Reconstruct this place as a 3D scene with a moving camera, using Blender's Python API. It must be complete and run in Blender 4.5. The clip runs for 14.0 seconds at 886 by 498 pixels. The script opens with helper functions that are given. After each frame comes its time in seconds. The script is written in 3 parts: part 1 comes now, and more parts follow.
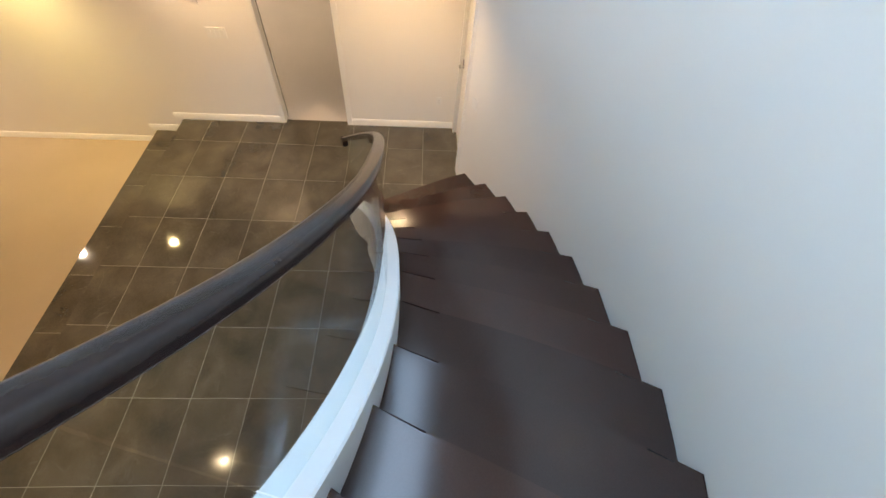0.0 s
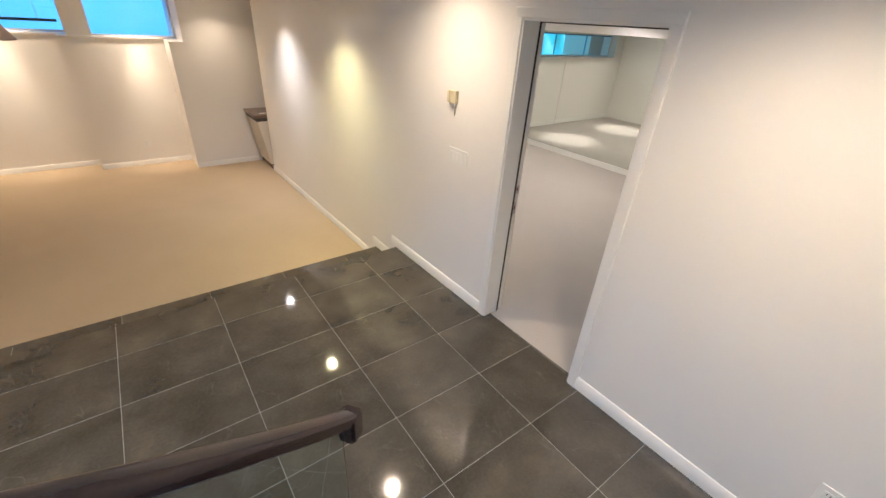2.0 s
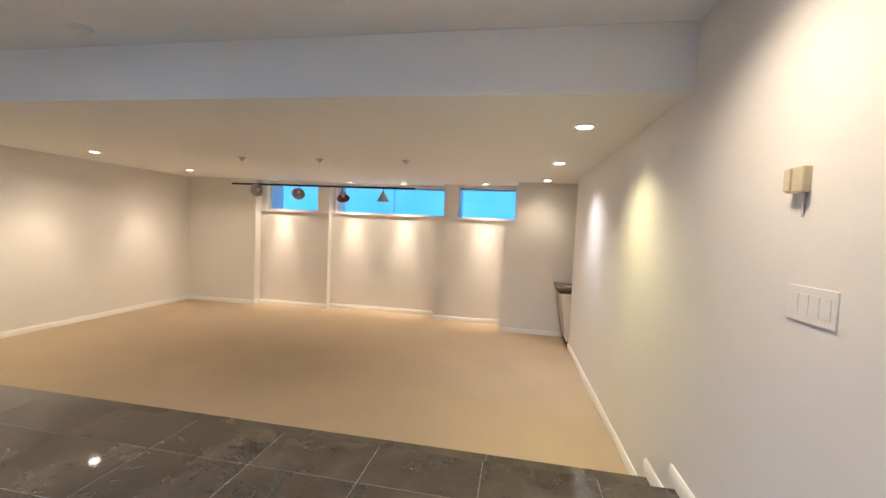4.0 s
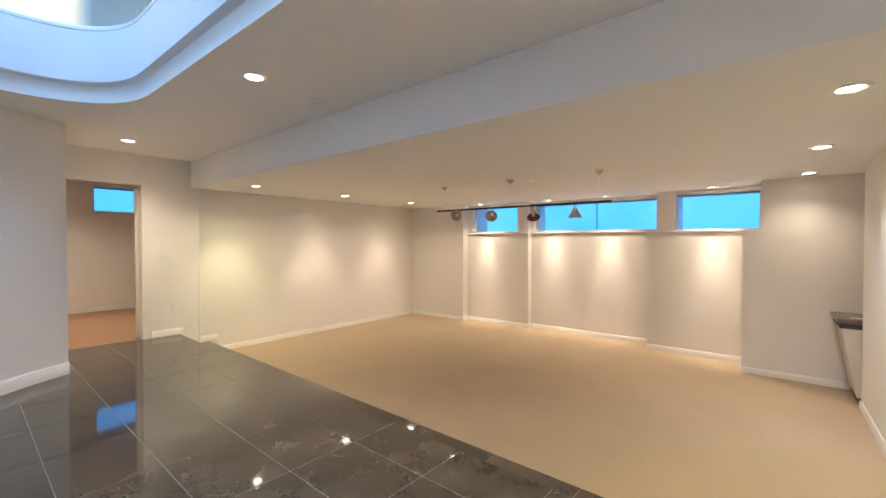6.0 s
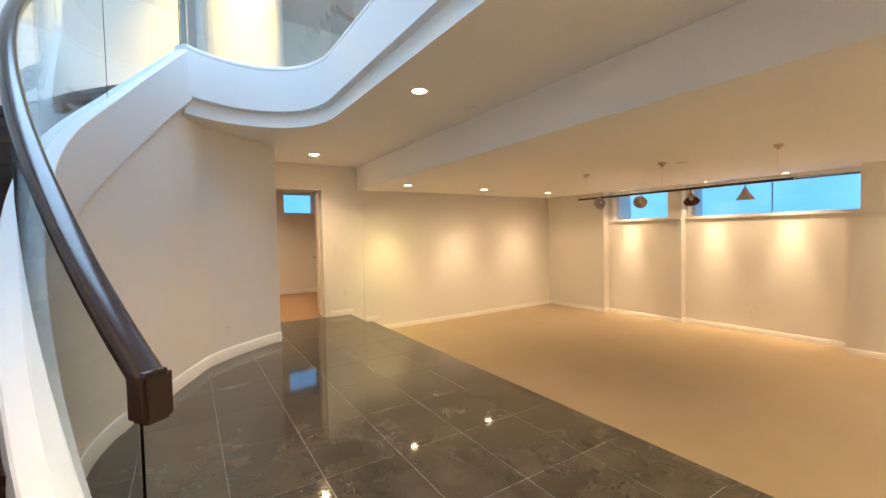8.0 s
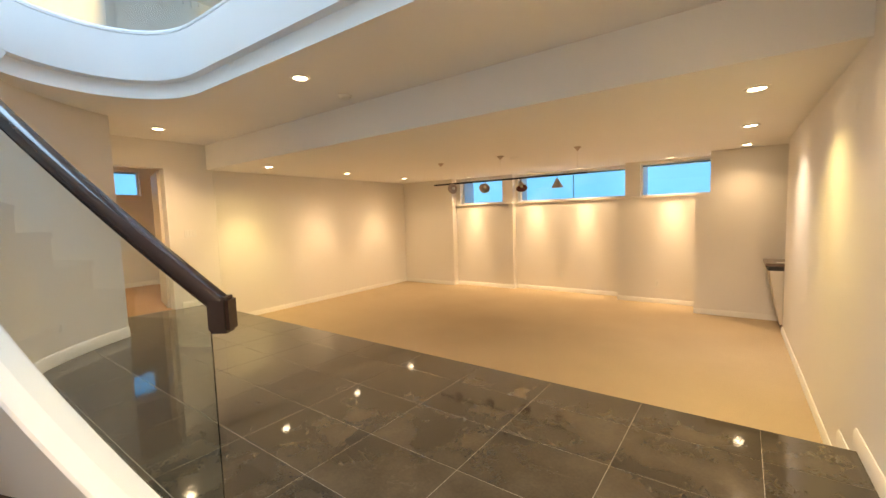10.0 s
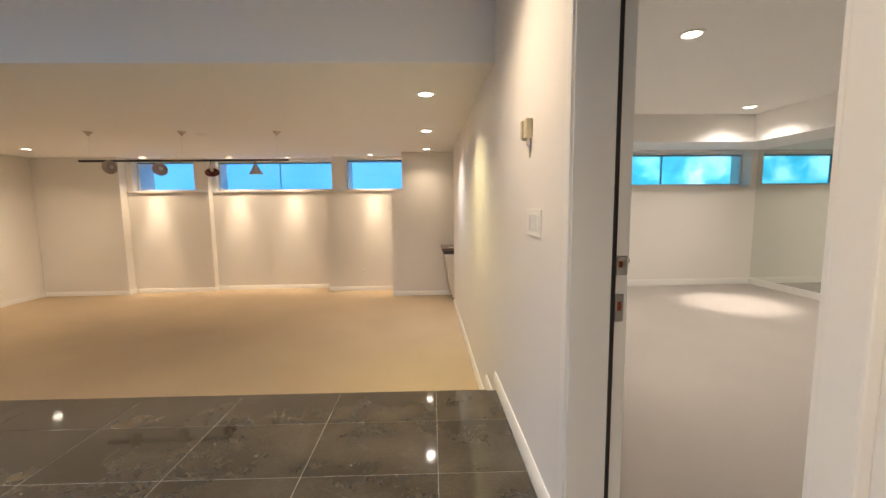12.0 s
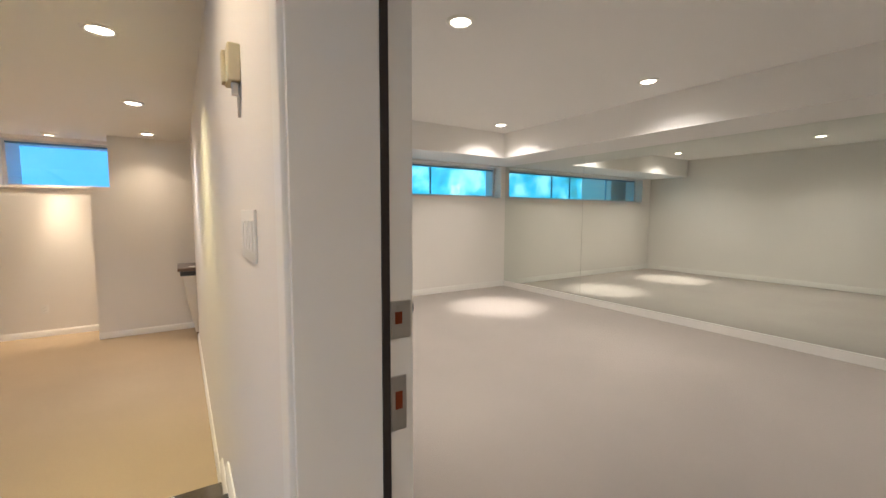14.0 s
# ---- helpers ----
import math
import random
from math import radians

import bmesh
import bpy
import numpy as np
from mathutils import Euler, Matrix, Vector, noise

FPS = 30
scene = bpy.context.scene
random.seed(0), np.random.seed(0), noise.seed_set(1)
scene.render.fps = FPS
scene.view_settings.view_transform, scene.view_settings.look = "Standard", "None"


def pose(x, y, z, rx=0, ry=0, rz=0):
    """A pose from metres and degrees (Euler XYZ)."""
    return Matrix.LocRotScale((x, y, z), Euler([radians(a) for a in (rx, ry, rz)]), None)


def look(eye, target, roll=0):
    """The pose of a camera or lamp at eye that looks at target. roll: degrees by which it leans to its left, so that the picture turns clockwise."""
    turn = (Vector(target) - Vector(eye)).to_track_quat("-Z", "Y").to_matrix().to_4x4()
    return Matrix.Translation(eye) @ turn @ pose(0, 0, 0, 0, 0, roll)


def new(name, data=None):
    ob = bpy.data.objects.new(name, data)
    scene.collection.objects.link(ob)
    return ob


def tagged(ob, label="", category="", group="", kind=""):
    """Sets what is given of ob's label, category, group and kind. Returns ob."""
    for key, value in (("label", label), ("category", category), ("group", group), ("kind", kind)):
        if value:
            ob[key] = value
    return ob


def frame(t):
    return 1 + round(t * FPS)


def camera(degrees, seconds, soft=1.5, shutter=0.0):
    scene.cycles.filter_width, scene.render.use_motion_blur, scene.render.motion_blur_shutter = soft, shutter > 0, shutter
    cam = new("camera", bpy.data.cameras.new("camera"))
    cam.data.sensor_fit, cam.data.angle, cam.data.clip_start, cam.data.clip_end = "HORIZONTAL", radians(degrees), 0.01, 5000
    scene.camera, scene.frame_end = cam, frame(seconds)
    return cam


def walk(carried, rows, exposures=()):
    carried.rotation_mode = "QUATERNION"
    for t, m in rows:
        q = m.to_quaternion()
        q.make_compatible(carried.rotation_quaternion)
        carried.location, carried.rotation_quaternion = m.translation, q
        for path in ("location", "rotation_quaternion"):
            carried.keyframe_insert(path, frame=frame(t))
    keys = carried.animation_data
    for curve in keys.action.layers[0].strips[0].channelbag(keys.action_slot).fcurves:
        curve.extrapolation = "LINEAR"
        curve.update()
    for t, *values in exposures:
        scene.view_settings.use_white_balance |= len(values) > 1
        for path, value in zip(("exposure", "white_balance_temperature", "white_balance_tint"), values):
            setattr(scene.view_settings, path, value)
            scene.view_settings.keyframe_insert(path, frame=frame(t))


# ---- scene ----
cam = camera(95.0, 14.0)
PATH = [
    (0, (-4.529, -3.132, 3.49), (-3.366, -3.277, 1.87), 6.5),
    (0.3, (-3.838, -3.262, 3.066), (-2.455, -3.125, 1.628), 8.0),
    (0.6, (-3.264, -3.365, 2.805), (-1.855, -2.892, 1.467), 7.4),
    (0.9, (-2.839, -3.375, 2.593), (-1.494, -2.66, 1.297), 5.0),
    (1, (-2.721, -3.41, 2.574), (-1.419, -2.616, 1.28), 3.4),
    (1.5, (-2.286, -3.342, 2.264), (-1.051, -2.244, 1.137), 3.5),
    (2, (-1.882, -3.179, 1.985), (-0.778, -1.826, 1.009), 3.9),
    (2.5, (-1.582, -3.008, 1.74), (-0.695, -1.388, 0.974), 5.0),
    (3, (-1.323, -2.832, 1.542), (-0.765, -0.967, 1.084), 3.5),
    (3.5, (-1.097, -2.616, 1.38), (-0.971, -0.631, 1.164), 3.4),
    (4, (-0.946, -2.41, 1.327), (-1.266, -0.439, 1.222), 2.6),
    (6.3, (-0.736, -2.158, 1.33), (-2.073, -0.671, 1.308), -0.1),
    (6.5, (-0.76, -2.168, 1.318), (-2.153, -0.732, 1.303), -0.2),
    (7, (-0.752, -2.204, 1.333), (-2.28, -0.913, 1.313), -0.3),
    (7.2, (-0.777, -2.23, 1.333), (-2.345, -0.989, 1.31), -0.4),
    (9.3, (-0.553, -2.899, 1.295), (-2.04, -1.567, 1.162), -2.1),
    (9.5, (-0.564, -2.939, 1.294), (-1.966, -1.519, 1.15), -2.0),
    (10, (-0.565, -3.0, 1.283), (-1.723, -1.378, 1.119), -1.8),
    (10.5, (-0.553, -2.99, 1.279), (-1.427, -1.2, 1.099), -1.5),
    (11, (-0.547, -2.931, 1.267), (-1.11, -1.022, 1.074), -1.2),
    (11.5, (-0.534, -2.873, 1.238), (-0.765, -0.897, 1.034), -0.9),
    (12, (-0.467, -2.683, 1.212), (-0.378, -0.696, 0.998), -0.6),
    (12.5, (-0.383, -2.497, 1.188), (0.016, -0.55, 0.97), -0.2),
    (13, (-0.331, -2.303, 1.184), (0.339, -0.43, 0.974), 0.1),
    (13.5, (-0.242, -2.171, 1.187), (0.648, -0.391, 0.994), 0.3),
    (14, (-0.135, -2.011, 1.184), (0.946, -0.338, 1.014), 0.2),
]
EXPOSURES = [(0, 0.82, 8500, 14), (0.6, 0.95, 8500, 13), (1.2, 0.98, 6800, 10), (2, 0.85, 5900, 10), (3, 0.8, 5800, 10), (4, 0.84, 5800, 10), (6.5, 0.88, 5900, 10), (7.2, 0.88, 6450, 10), (9.3, 0.97, 8900, 13), (9.8, 0.97, 8700, 12), (10.6, 0.93, 7500, 10), (11.5, 0.78, 6500, 10), (13, 0.72, 6200, 10), (14, 0.7, 6050, 10)]
GAP = [(5.2, (-0.85, -2.27, 1.33), (-1.84, -0.56, 1.27), 0.8), (8.3, (-0.68, -2.57, 1.32), (-2.36, -1.49, 1.24), -1.4)]
walk(cam, [(t, look(eye, target, roll)) for t, eye, target, roll in sorted(PATH + GAP)], EXPOSURES)

# ---- world and daylight ----
world = bpy.data.worlds.new("sky")
scene.world = world
world.use_nodes = True
wn = world.node_tree
sky = wn.nodes.new("ShaderNodeTexSky")
sky.sky_type = "NISHITA"
sky.sun_disc = False
sky.sun_elevation, sky.sun_rotation = radians(18), radians(200)
wn.links.new(sky.outputs["Color"], wn.nodes["Background"].inputs["Color"])
wn.nodes["Background"].inputs["Strength"].default_value = 0.12

WARM = (1.0, 0.76, 0.52)
PALE = (1.0, 0.86, 0.74)
SKYBLUE = (0.34, 0.60, 1.0)


def area_lamp(name, eye, target, w, h, watts, color):
    data = bpy.data.lights.new(name, "AREA")
    data.shape, data.size, data.size_y, data.energy, data.color = "RECTANGLE", w, h, watts, color
    ob = new(name, data)
    ob.matrix_world = look(eye, target)
    return ob


def spot_lamp(name, eye, target, watts, color, degrees=112, blend=1.0, radius=0.03):
    data = bpy.data.lights.new(name, "SPOT")
    data.energy, data.color, data.spot_size, data.spot_blend, data.shadow_soft_size = watts, color, radians(degrees), blend, radius
    ob = new(name, data)
    ob.matrix_world = look(eye, target)
    return ob


# daylight that enters the upper storey through its north window and skylight
area_lamp("upper_window_light", (-3.4, 3.9, 4.3), (-3.4, -2.0, 3.2), 4.6, 1.9, 100, SKYBLUE)
# fill lamp added to brighten the upper storey; the south wall has no window
area_lamp("upper_south_fill", (-6.2, -5.6, 4.4), (-4.2, -2.0, 3.0), 2.4, 1.7, 58, SKYBLUE)
area_lamp("skylight_light", (-3.7, -2.3, 5.58), (-3.7, -2.3, 0.0), 2.6, 1.8, 98, SKYBLUE)


# ---- materials ----
def mat(name, color, rough=0.5, metal=0.0, spec=0.5, vary=0.0, scale=4.0, grain=0.0, grain_scale=300.0, bump=0.0, bump_scale=200.0, random_tint=0.0):
    m = bpy.data.materials.new(name)
    m.use_nodes = True
    n, l = m.node_tree.nodes, m.node_tree.links
    b = n["Principled BSDF"]
    b.inputs["Base Color"].default_value = (*color, 1)
    b.inputs["Roughness"].default_value, b.inputs["Metallic"].default_value = rough, metal
    b.inputs["Specular IOR Level"].default_value = spec
    tc = n.new("ShaderNodeTexCoord")
    if vary or grain or random_tint:
        big = n.new("ShaderNodeTexNoise")
        big.inputs["Scale"].default_value, big.inputs["Detail"].default_value = scale, 5
        l.new(tc.outputs["Object"], big.inputs["Vector"])
        fine = n.new("ShaderNodeTexNoise")
        fine.inputs["Scale"].default_value, fine.inputs["Detail"].default_value = grain_scale, 2
        l.new(tc.outputs["Object"], fine.inputs["Vector"])
        total = n.new("ShaderNodeMath")
        total.operation = "MULTIPLY_ADD"
        l.new(big.outputs["Fac"], total.inputs[0])
        total.inputs[1].default_value = 2 * vary
        total.inputs[2].default_value = 1 - vary - grain - random_tint / 2
        total2 = n.new("ShaderNodeMath")
        total2.operation = "MULTIPLY_ADD"
        l.new(fine.outputs["Fac"], total2.inputs[0])
        total2.inputs[1].default_value = 2 * grain
        l.new(total.outputs[0], total2.inputs[2])
        last = total2
        if random_tint:
            info = n.new("ShaderNodeObjectInfo")
            total3 = n.new("ShaderNodeMath")
            total3.operation = "MULTIPLY_ADD"
            l.new(info.outputs["Random"], total3.inputs[0])
            total3.inputs[1].default_value = random_tint
            l.new(last.outputs[0], total3.inputs[2])
            last = total3
        mul = n.new("ShaderNodeVectorMath")
        mul.operation = "SCALE"
        mul.inputs[0].default_value = color
        l.new(last.outputs[0], mul.inputs["Scale"])
        l.new(mul.outputs["Vector"], b.inputs["Base Color"])
    if bump:
        bn = n.new("ShaderNodeTexNoise")
        bn.inputs["Scale"].default_value, bn.inputs["Detail"].default_value = bump_scale, 4
        l.new(tc.outputs["Object"], bn.inputs["Vector"])
        bp = n.new("ShaderNodeBump")
        bp.inputs["Strength"].default_value, bp.inputs["Distance"].default_value = bump, 0.004
        l.new(bn.outputs["Fac"], bp.inputs["Height"])
        l.new(bp.outputs["Normal"], b.inputs["Normal"])
    return m


def glowing(name, color, strength):
    m = bpy.data.materials.new(name)
    m.use_nodes = True
    b = m.node_tree.nodes["Principled BSDF"]
    b.inputs["Base Color"].default_value = (0.1, 0.1, 0.1, 1)
    b.inputs["Emission Color"].default_value, b.inputs["Emission Strength"].default_value = (*color, 1), strength
    return m


def clear_glass(name, tint, rough=0.0):
    m = bpy.data.materials.new(name)
    m.use_nodes = True
    b = m.node_tree.nodes["Principled BSDF"]
    b.inputs["Base Color"].default_value = (*tint, 1)
    b.inputs["Transmission Weight"].default_value, b.inputs["Roughness"].default_value, b.inputs["IOR"].default_value = 1.0, rough, 1.45
    return m


PAINT = mat("wall_paint", (0.81, 0.78, 0.73), 0.55, vary=0.025, scale=1.3, grain=0.01, grain_scale=90, bump=0.05, bump_scale=260)
CEIL = mat("ceiling_paint", (0.87, 0.86, 0.84), 0.8, vary=0.02, scale=1.0, grain=0.015, grain_scale=120, bump=0.08, bump_scale=300)
TRIM = mat("trim_paint", (0.82, 0.80, 0.75), 0.35, vary=0.02, scale=3.0, bump=0.03, bump_scale=120)
CURB = mat("curb_paint", (0.80, 0.80, 0.80), 0.4, vary=0.02, scale=2.0, bump=0.03, bump_scale=150)
CARPET = mat("beige_carpet", (0.44, 0.345, 0.235), 0.95, spec=0.1, vary=0.10, scale=1.1, grain=0.16, grain_scale=420, bump=0.9, bump_scale=500)
GYMCARPET = mat("grey_beige_carpet", (0.47, 0.43, 0.385), 0.95, spec=0.1, vary=0.08, scale=1.3, grain=0.15, grain_scale=420, bump=0.9, bump_scale=500)
RUSTCARPET = mat("rust_carpet", (0.40, 0.25, 0.16), 0.95, spec=0.1, vary=0.08, scale=1.3, grain=0.15, grain_scale=400, bump=0.8, bump_scale=450)
GROUT = mat("pale_grout", (0.24, 0.22, 0.185), 0.6, vary=0.2, scale=6, grain=0.1)
# random tint per step stands in for reflections that set the treads apart
TREAD = mat("dark_stained_wood", (0.042, 0.017, 0.013), 0.15, spec=0.55, vary=0.25, scale=3.0, grain=0.2, grain_scale=160, bump=0.03, bump_scale=40, random_tint=0.6)
RAIL = mat("dark_varnished_rail", (0.030, 0.018, 0.016), 0.2, vary=0.2, scale=5, grain=0.15, grain_scale=120, bump=0.04, bump_scale=60)
PLASTIC = mat("white_plastic", (0.80, 0.79, 0.75), 0.35, vary=0.02, scale=20)
CREAM = mat("aged_cream_plastic", (0.62, 0.55, 0.36), 0.4, vary=0.06, scale=25)
SLOT = mat("dark_slot", (0.03, 0.028, 0.026), 0.6, vary=0.1, scale=60)
STEEL = mat("satin_steel", (0.55, 0.53, 0.50), 0.32, metal=1.0, vary=0.08, scale=40, grain=0.05, grain_scale=400)
COPPER = mat("inner_copper", (0.30, 0.07, 0.03), 0.35, metal=0.8, vary=0.1, scale=60)
# near-black colour that paints the shade of the door gap
GAPSHADE = mat("dark_gap_shade", (0.025, 0.018, 0.016), 0.7, vary=0.15, scale=40)
TRACK = mat("black_track", (0.02, 0.02, 0.022), 0.4, vary=0.1, scale=30)
SHADEMAT = mat("brushed_lamp_shade", (0.56, 0.46, 0.41), 0.45, metal=0.15, vary=0.12, scale=30, grain=0.06, grain_scale=300)
REDCONE = mat("dark_red_lining", (0.16, 0.03, 0.025), 0.45, vary=0.1, scale=30)
FRAME = mat("window_frame_paint", (0.75, 0.76, 0.78), 0.4, vary=0.02, scale=10)
BRONZE = mat("dark_window_bar", (0.12, 0.26, 0.38), 0.45, vary=0.1, scale=20)
STONE = mat("brown_counter_stone", (0.16, 0.11, 0.085), 0.22, vary=0.25, scale=14, grain=0.2, grain_scale=90)
CABINET = mat("cream_cabinet_paint", (0.66, 0.60, 0.50), 0.4, vary=0.03, scale=6)
GLASS = clear_glass("rail_glass", (0.86, 0.96, 0.96))
PANE = clear_glass("window_glass", (0.95, 0.99, 1.0))
MIRROR = mat("silver_mirror", (0.80, 0.84, 0.80), 0.01, metal=1.0)
LAMPGLOW = glowing("lamp_glow", (1.0, 0.86, 0.66), 14.0)


def slate():
    m = mat("polished_dark_stone", (0.030, 0.030, 0.027), 0.07, spec=0.85)
    n, l = m.node_tree.nodes, m.node_tree.links
    b = n["Principled BSDF"]
    tc, info = n.new("ShaderNodeTexCoord"), n.new("ShaderNodeObjectInfo")
    shift = n.new("ShaderNodeVectorMath")
    shift.operation = "SCALE"
    shift.inputs[0].default_value = (31.0, 17.0, 5.0)
    l.new(info.outputs["Random"], shift.inputs["Scale"])
    add = n.new("ShaderNodeVectorMath")
    l.new(tc.outputs["Object"], add.inputs[0])
    l.new(shift.outputs["Vector"], add.inputs[1])
    cloud, speck = n.new("ShaderNodeTexNoise"), n.new("ShaderNodeTexNoise")
    cloud.inputs["Scale"].default_value, cloud.inputs["Detail"].default_value, cloud.inputs["Distortion"].default_value = 3.2, 4, 0.3
    speck.inputs["Scale"].default_value, speck.inputs["Detail"].default_value = 70, 3
    l.new(add.outputs["Vector"], cloud.inputs["Vector"])
    l.new(add.outputs["Vector"], speck.inputs["Vector"])
    ramp = n.new("ShaderNodeValToRGB")
    e = ramp.color_ramp.elements
    e[0].position, e[0].color = 0.28, (0.036, 0.030, 0.021, 1)
    e[1].position, e[1].color = 0.82, (0.104, 0.086, 0.060, 1)
    mid = e.new(0.55)
    mid.color = (0.068, 0.057, 0.040, 1)
    mix = n.new("ShaderNodeMath")
    mix.operation = "MULTIPLY_ADD"
    l.new(speck.outputs["Fac"], mix.inputs[0])
    mix.inputs[1].default_value = 0.30
    l.new(cloud.outputs["Fac"], mix.inputs[2])
    off = n.new("ShaderNodeMath")
    off.operation = "SUBTRACT"
    off.inputs[1].default_value = 0.15
    l.new(mix.outputs[0], off.inputs[0])
    l.new(off.outputs[0], ramp.inputs["Fac"])
    # pale hairline veins, broken up by a second noise
    warp = n.new("ShaderNodeTexNoise")
    warp.inputs["Scale"].default_value, warp.inputs["Detail"].default_value, warp.inputs["Distortion"].default_value = 2.6, 5, 1.4
    l.new(add.outputs["Vector"], warp.inputs["Vector"])
    dist, absd, band = n.new("ShaderNodeMath"), n.new("ShaderNodeMath"), n.new("ShaderNodeMapRange")
    dist.operation, absd.operation = "SUBTRACT", "ABSOLUTE"
    dist.inputs[1].default_value = 0.52
    l.new(warp.outputs["Fac"], dist.inputs[0])
    l.new(dist.outputs[0], absd.inputs[0])
    l.new(absd.outputs[0], band.inputs["Value"])
    band.inputs["From Min"].default_value, band.inputs["From Max"].default_value = 0.001, 0.011
    band.inputs["To Min"].default_value, band.inputs["To Max"].default_value = 0.12, 0.0
    broken, gate, amount = n.new("ShaderNodeTexNoise"), n.new("ShaderNodeMapRange"), n.new("ShaderNodeMath")
    broken.inputs["Scale"].default_value, broken.inputs["Detail"].default_value = 6.0, 3
    l.new(add.outputs["Vector"], broken.inputs["Vector"])
    l.new(broken.outputs["Fac"], gate.inputs["Value"])
    gate.inputs["From Min"].default_value, gate.inputs["From Max"].default_value = 0.46, 0.62
    amount.operation = "MULTIPLY"
    l.new(band.outputs["Result"], amount.inputs[0])
    l.new(gate.outputs["Result"], amount.inputs[1])
    veined = n.new("ShaderNodeMix")
    veined.data_type = "RGBA"
    l.new(amount.outputs[0], veined.inputs[0])
    l.new(ramp.outputs["Color"], veined.inputs[6])
    veined.inputs[7].default_value = (0.27, 0.25, 0.215, 1)
    l.new(veined.outputs[2], b.inputs["Base Color"])
    rr = n.new("ShaderNodeMapRange")
    rr.inputs["To Min"].default_value, rr.inputs["To Max"].default_value = 0.045, 0.075
    l.new(cloud.outputs["Fac"], rr.inputs["Value"])
    l.new(rr.outputs["Result"], b.inputs["Roughness"])
    return m


SLATE = slate()


# ---- mesh helpers ----
def link(name, bm, material, parent=None, label="", smooth=False):
    bmesh.ops.recalc_face_normals(bm, faces=bm.faces[:])
    me = bpy.data.meshes.new(name)
    bm.to_mesh(me)
    bm.free()
    for mm in (material if isinstance(material, (list, tuple)) else [material]):
        me.materials.append(mm)
    if smooth:
        for p in me.polygons:
            p.use_smooth = True
        me.set_sharp_from_angle(angle=radians(38))
    ob = new(name, me)
    if parent:
        ob.parent = parent
    if label:
        ob["label"] = label
    return ob


def part(name, bm, material, parent, label="", smooth=False):
    return link(name, bm, material, parent, label, smooth)


def structure(name, bm, material, label, category, smooth=False):
    return tagged(link(name, bm, material, smooth=smooth), label, category, kind="structure")


def thing(name, label, category, at=(0, 0, 0), group="", kind="", rz=0):
    ob = new(name)
    ob.matrix_basis = pose(*at, 0, 0, rz)
    return tagged(ob, label, category, group, kind)


def box(bm, x0, x1, y0, y1, z0, z1, bevel=0.0):
    x0, x1, y0, y1, z0, z1 = min(x0, x1), max(x0, x1), min(y0, y1), max(y0, y1), min(z0, z1), max(z0, z1)
    v = [bm.verts.new(c) for c in ((x0, y0, z0), (x1, y0, z0), (x1, y1, z0), (x0, y1, z0), (x0, y0, z1), (x1, y0, z1), (x1, y1, z1), (x0, y1, z1))]
    fs = [bm.faces.new([v[i] for i in f]) for f in ((0, 3, 2, 1), (4, 5, 6, 7), (0, 1, 5, 4), (1, 2, 6, 5), (2, 3, 7, 6), (3, 0, 4, 7))]
    if bevel:
        edges = list({e for f in fs for e in f.edges})
        bmesh.ops.bevel(bm, geom=edges, offset=bevel, segments=2, affect="EDGES", profile=0.6)
    return bm


def boxes(*rows, bevel=0.0):
    bm = bmesh.new()
    for r in rows:
        box(bm, *r, bevel=bevel)
    return bm


def prism(pts, z0, z1, holes=()):
    """A slab with an outline and holes, from z0 to z1."""
    bm = bmesh.new()
    loops = []
    for loop in (pts, *holes):
        lo = [bm.verts.new((x, y, z0)) for x, y in loop]
        hi = [bm.verts.new((x, y, z1)) for x, y in loop]
        loops.append((lo, hi))
    for side in (0, 1):
        edges = []
        for pair in loops:
            vs = pair[side]
            for i in range(len(vs)):
                edges.append(bm.edges.new((vs[i], vs[(i + 1) % len(vs)])))
        bmesh.ops.triangle_fill(bm, edges=edges, use_beauty=True)
    for lo, hi in loops:
        for i in range(len(lo)):
            j = (i + 1) % len(lo)
            bm.faces.new((lo[i], lo[j], hi[j], hi[i]))
    return bm


def lathe(profile, n=32, bm=None, m=None):
    """Turns rows of (radius, z) round the z axis."""
    bm = bm or bmesh.new()
    rings = []
    made = []
    for r, z in profile:
        if r < 1e-5:
            ring = [bm.verts.new((0, 0, z))]
        else:
            ring = [bm.verts.new((r * math.cos(2 * math.pi * i / n), r * math.sin(2 * math.pi * i / n), z)) for i in range(n)]
        rings.append(ring)
        made += ring
    for a, b in zip(rings, rings[1:]):
        for i in range(n):
            j = (i + 1) % n
            if len(a) == 1 and len(b) > 1:
                bm.faces.new((a[0], b[i], b[j]))
            elif len(b) == 1 and len(a) > 1:
                bm.faces.new((a[i], b[0], a[j]))
            elif len(a) > 1:
                bm.faces.new((a[i], b[i], b[j], a[j]))
    if m:
        bmesh.ops.transform(bm, matrix=m, verts=made)
    return bm


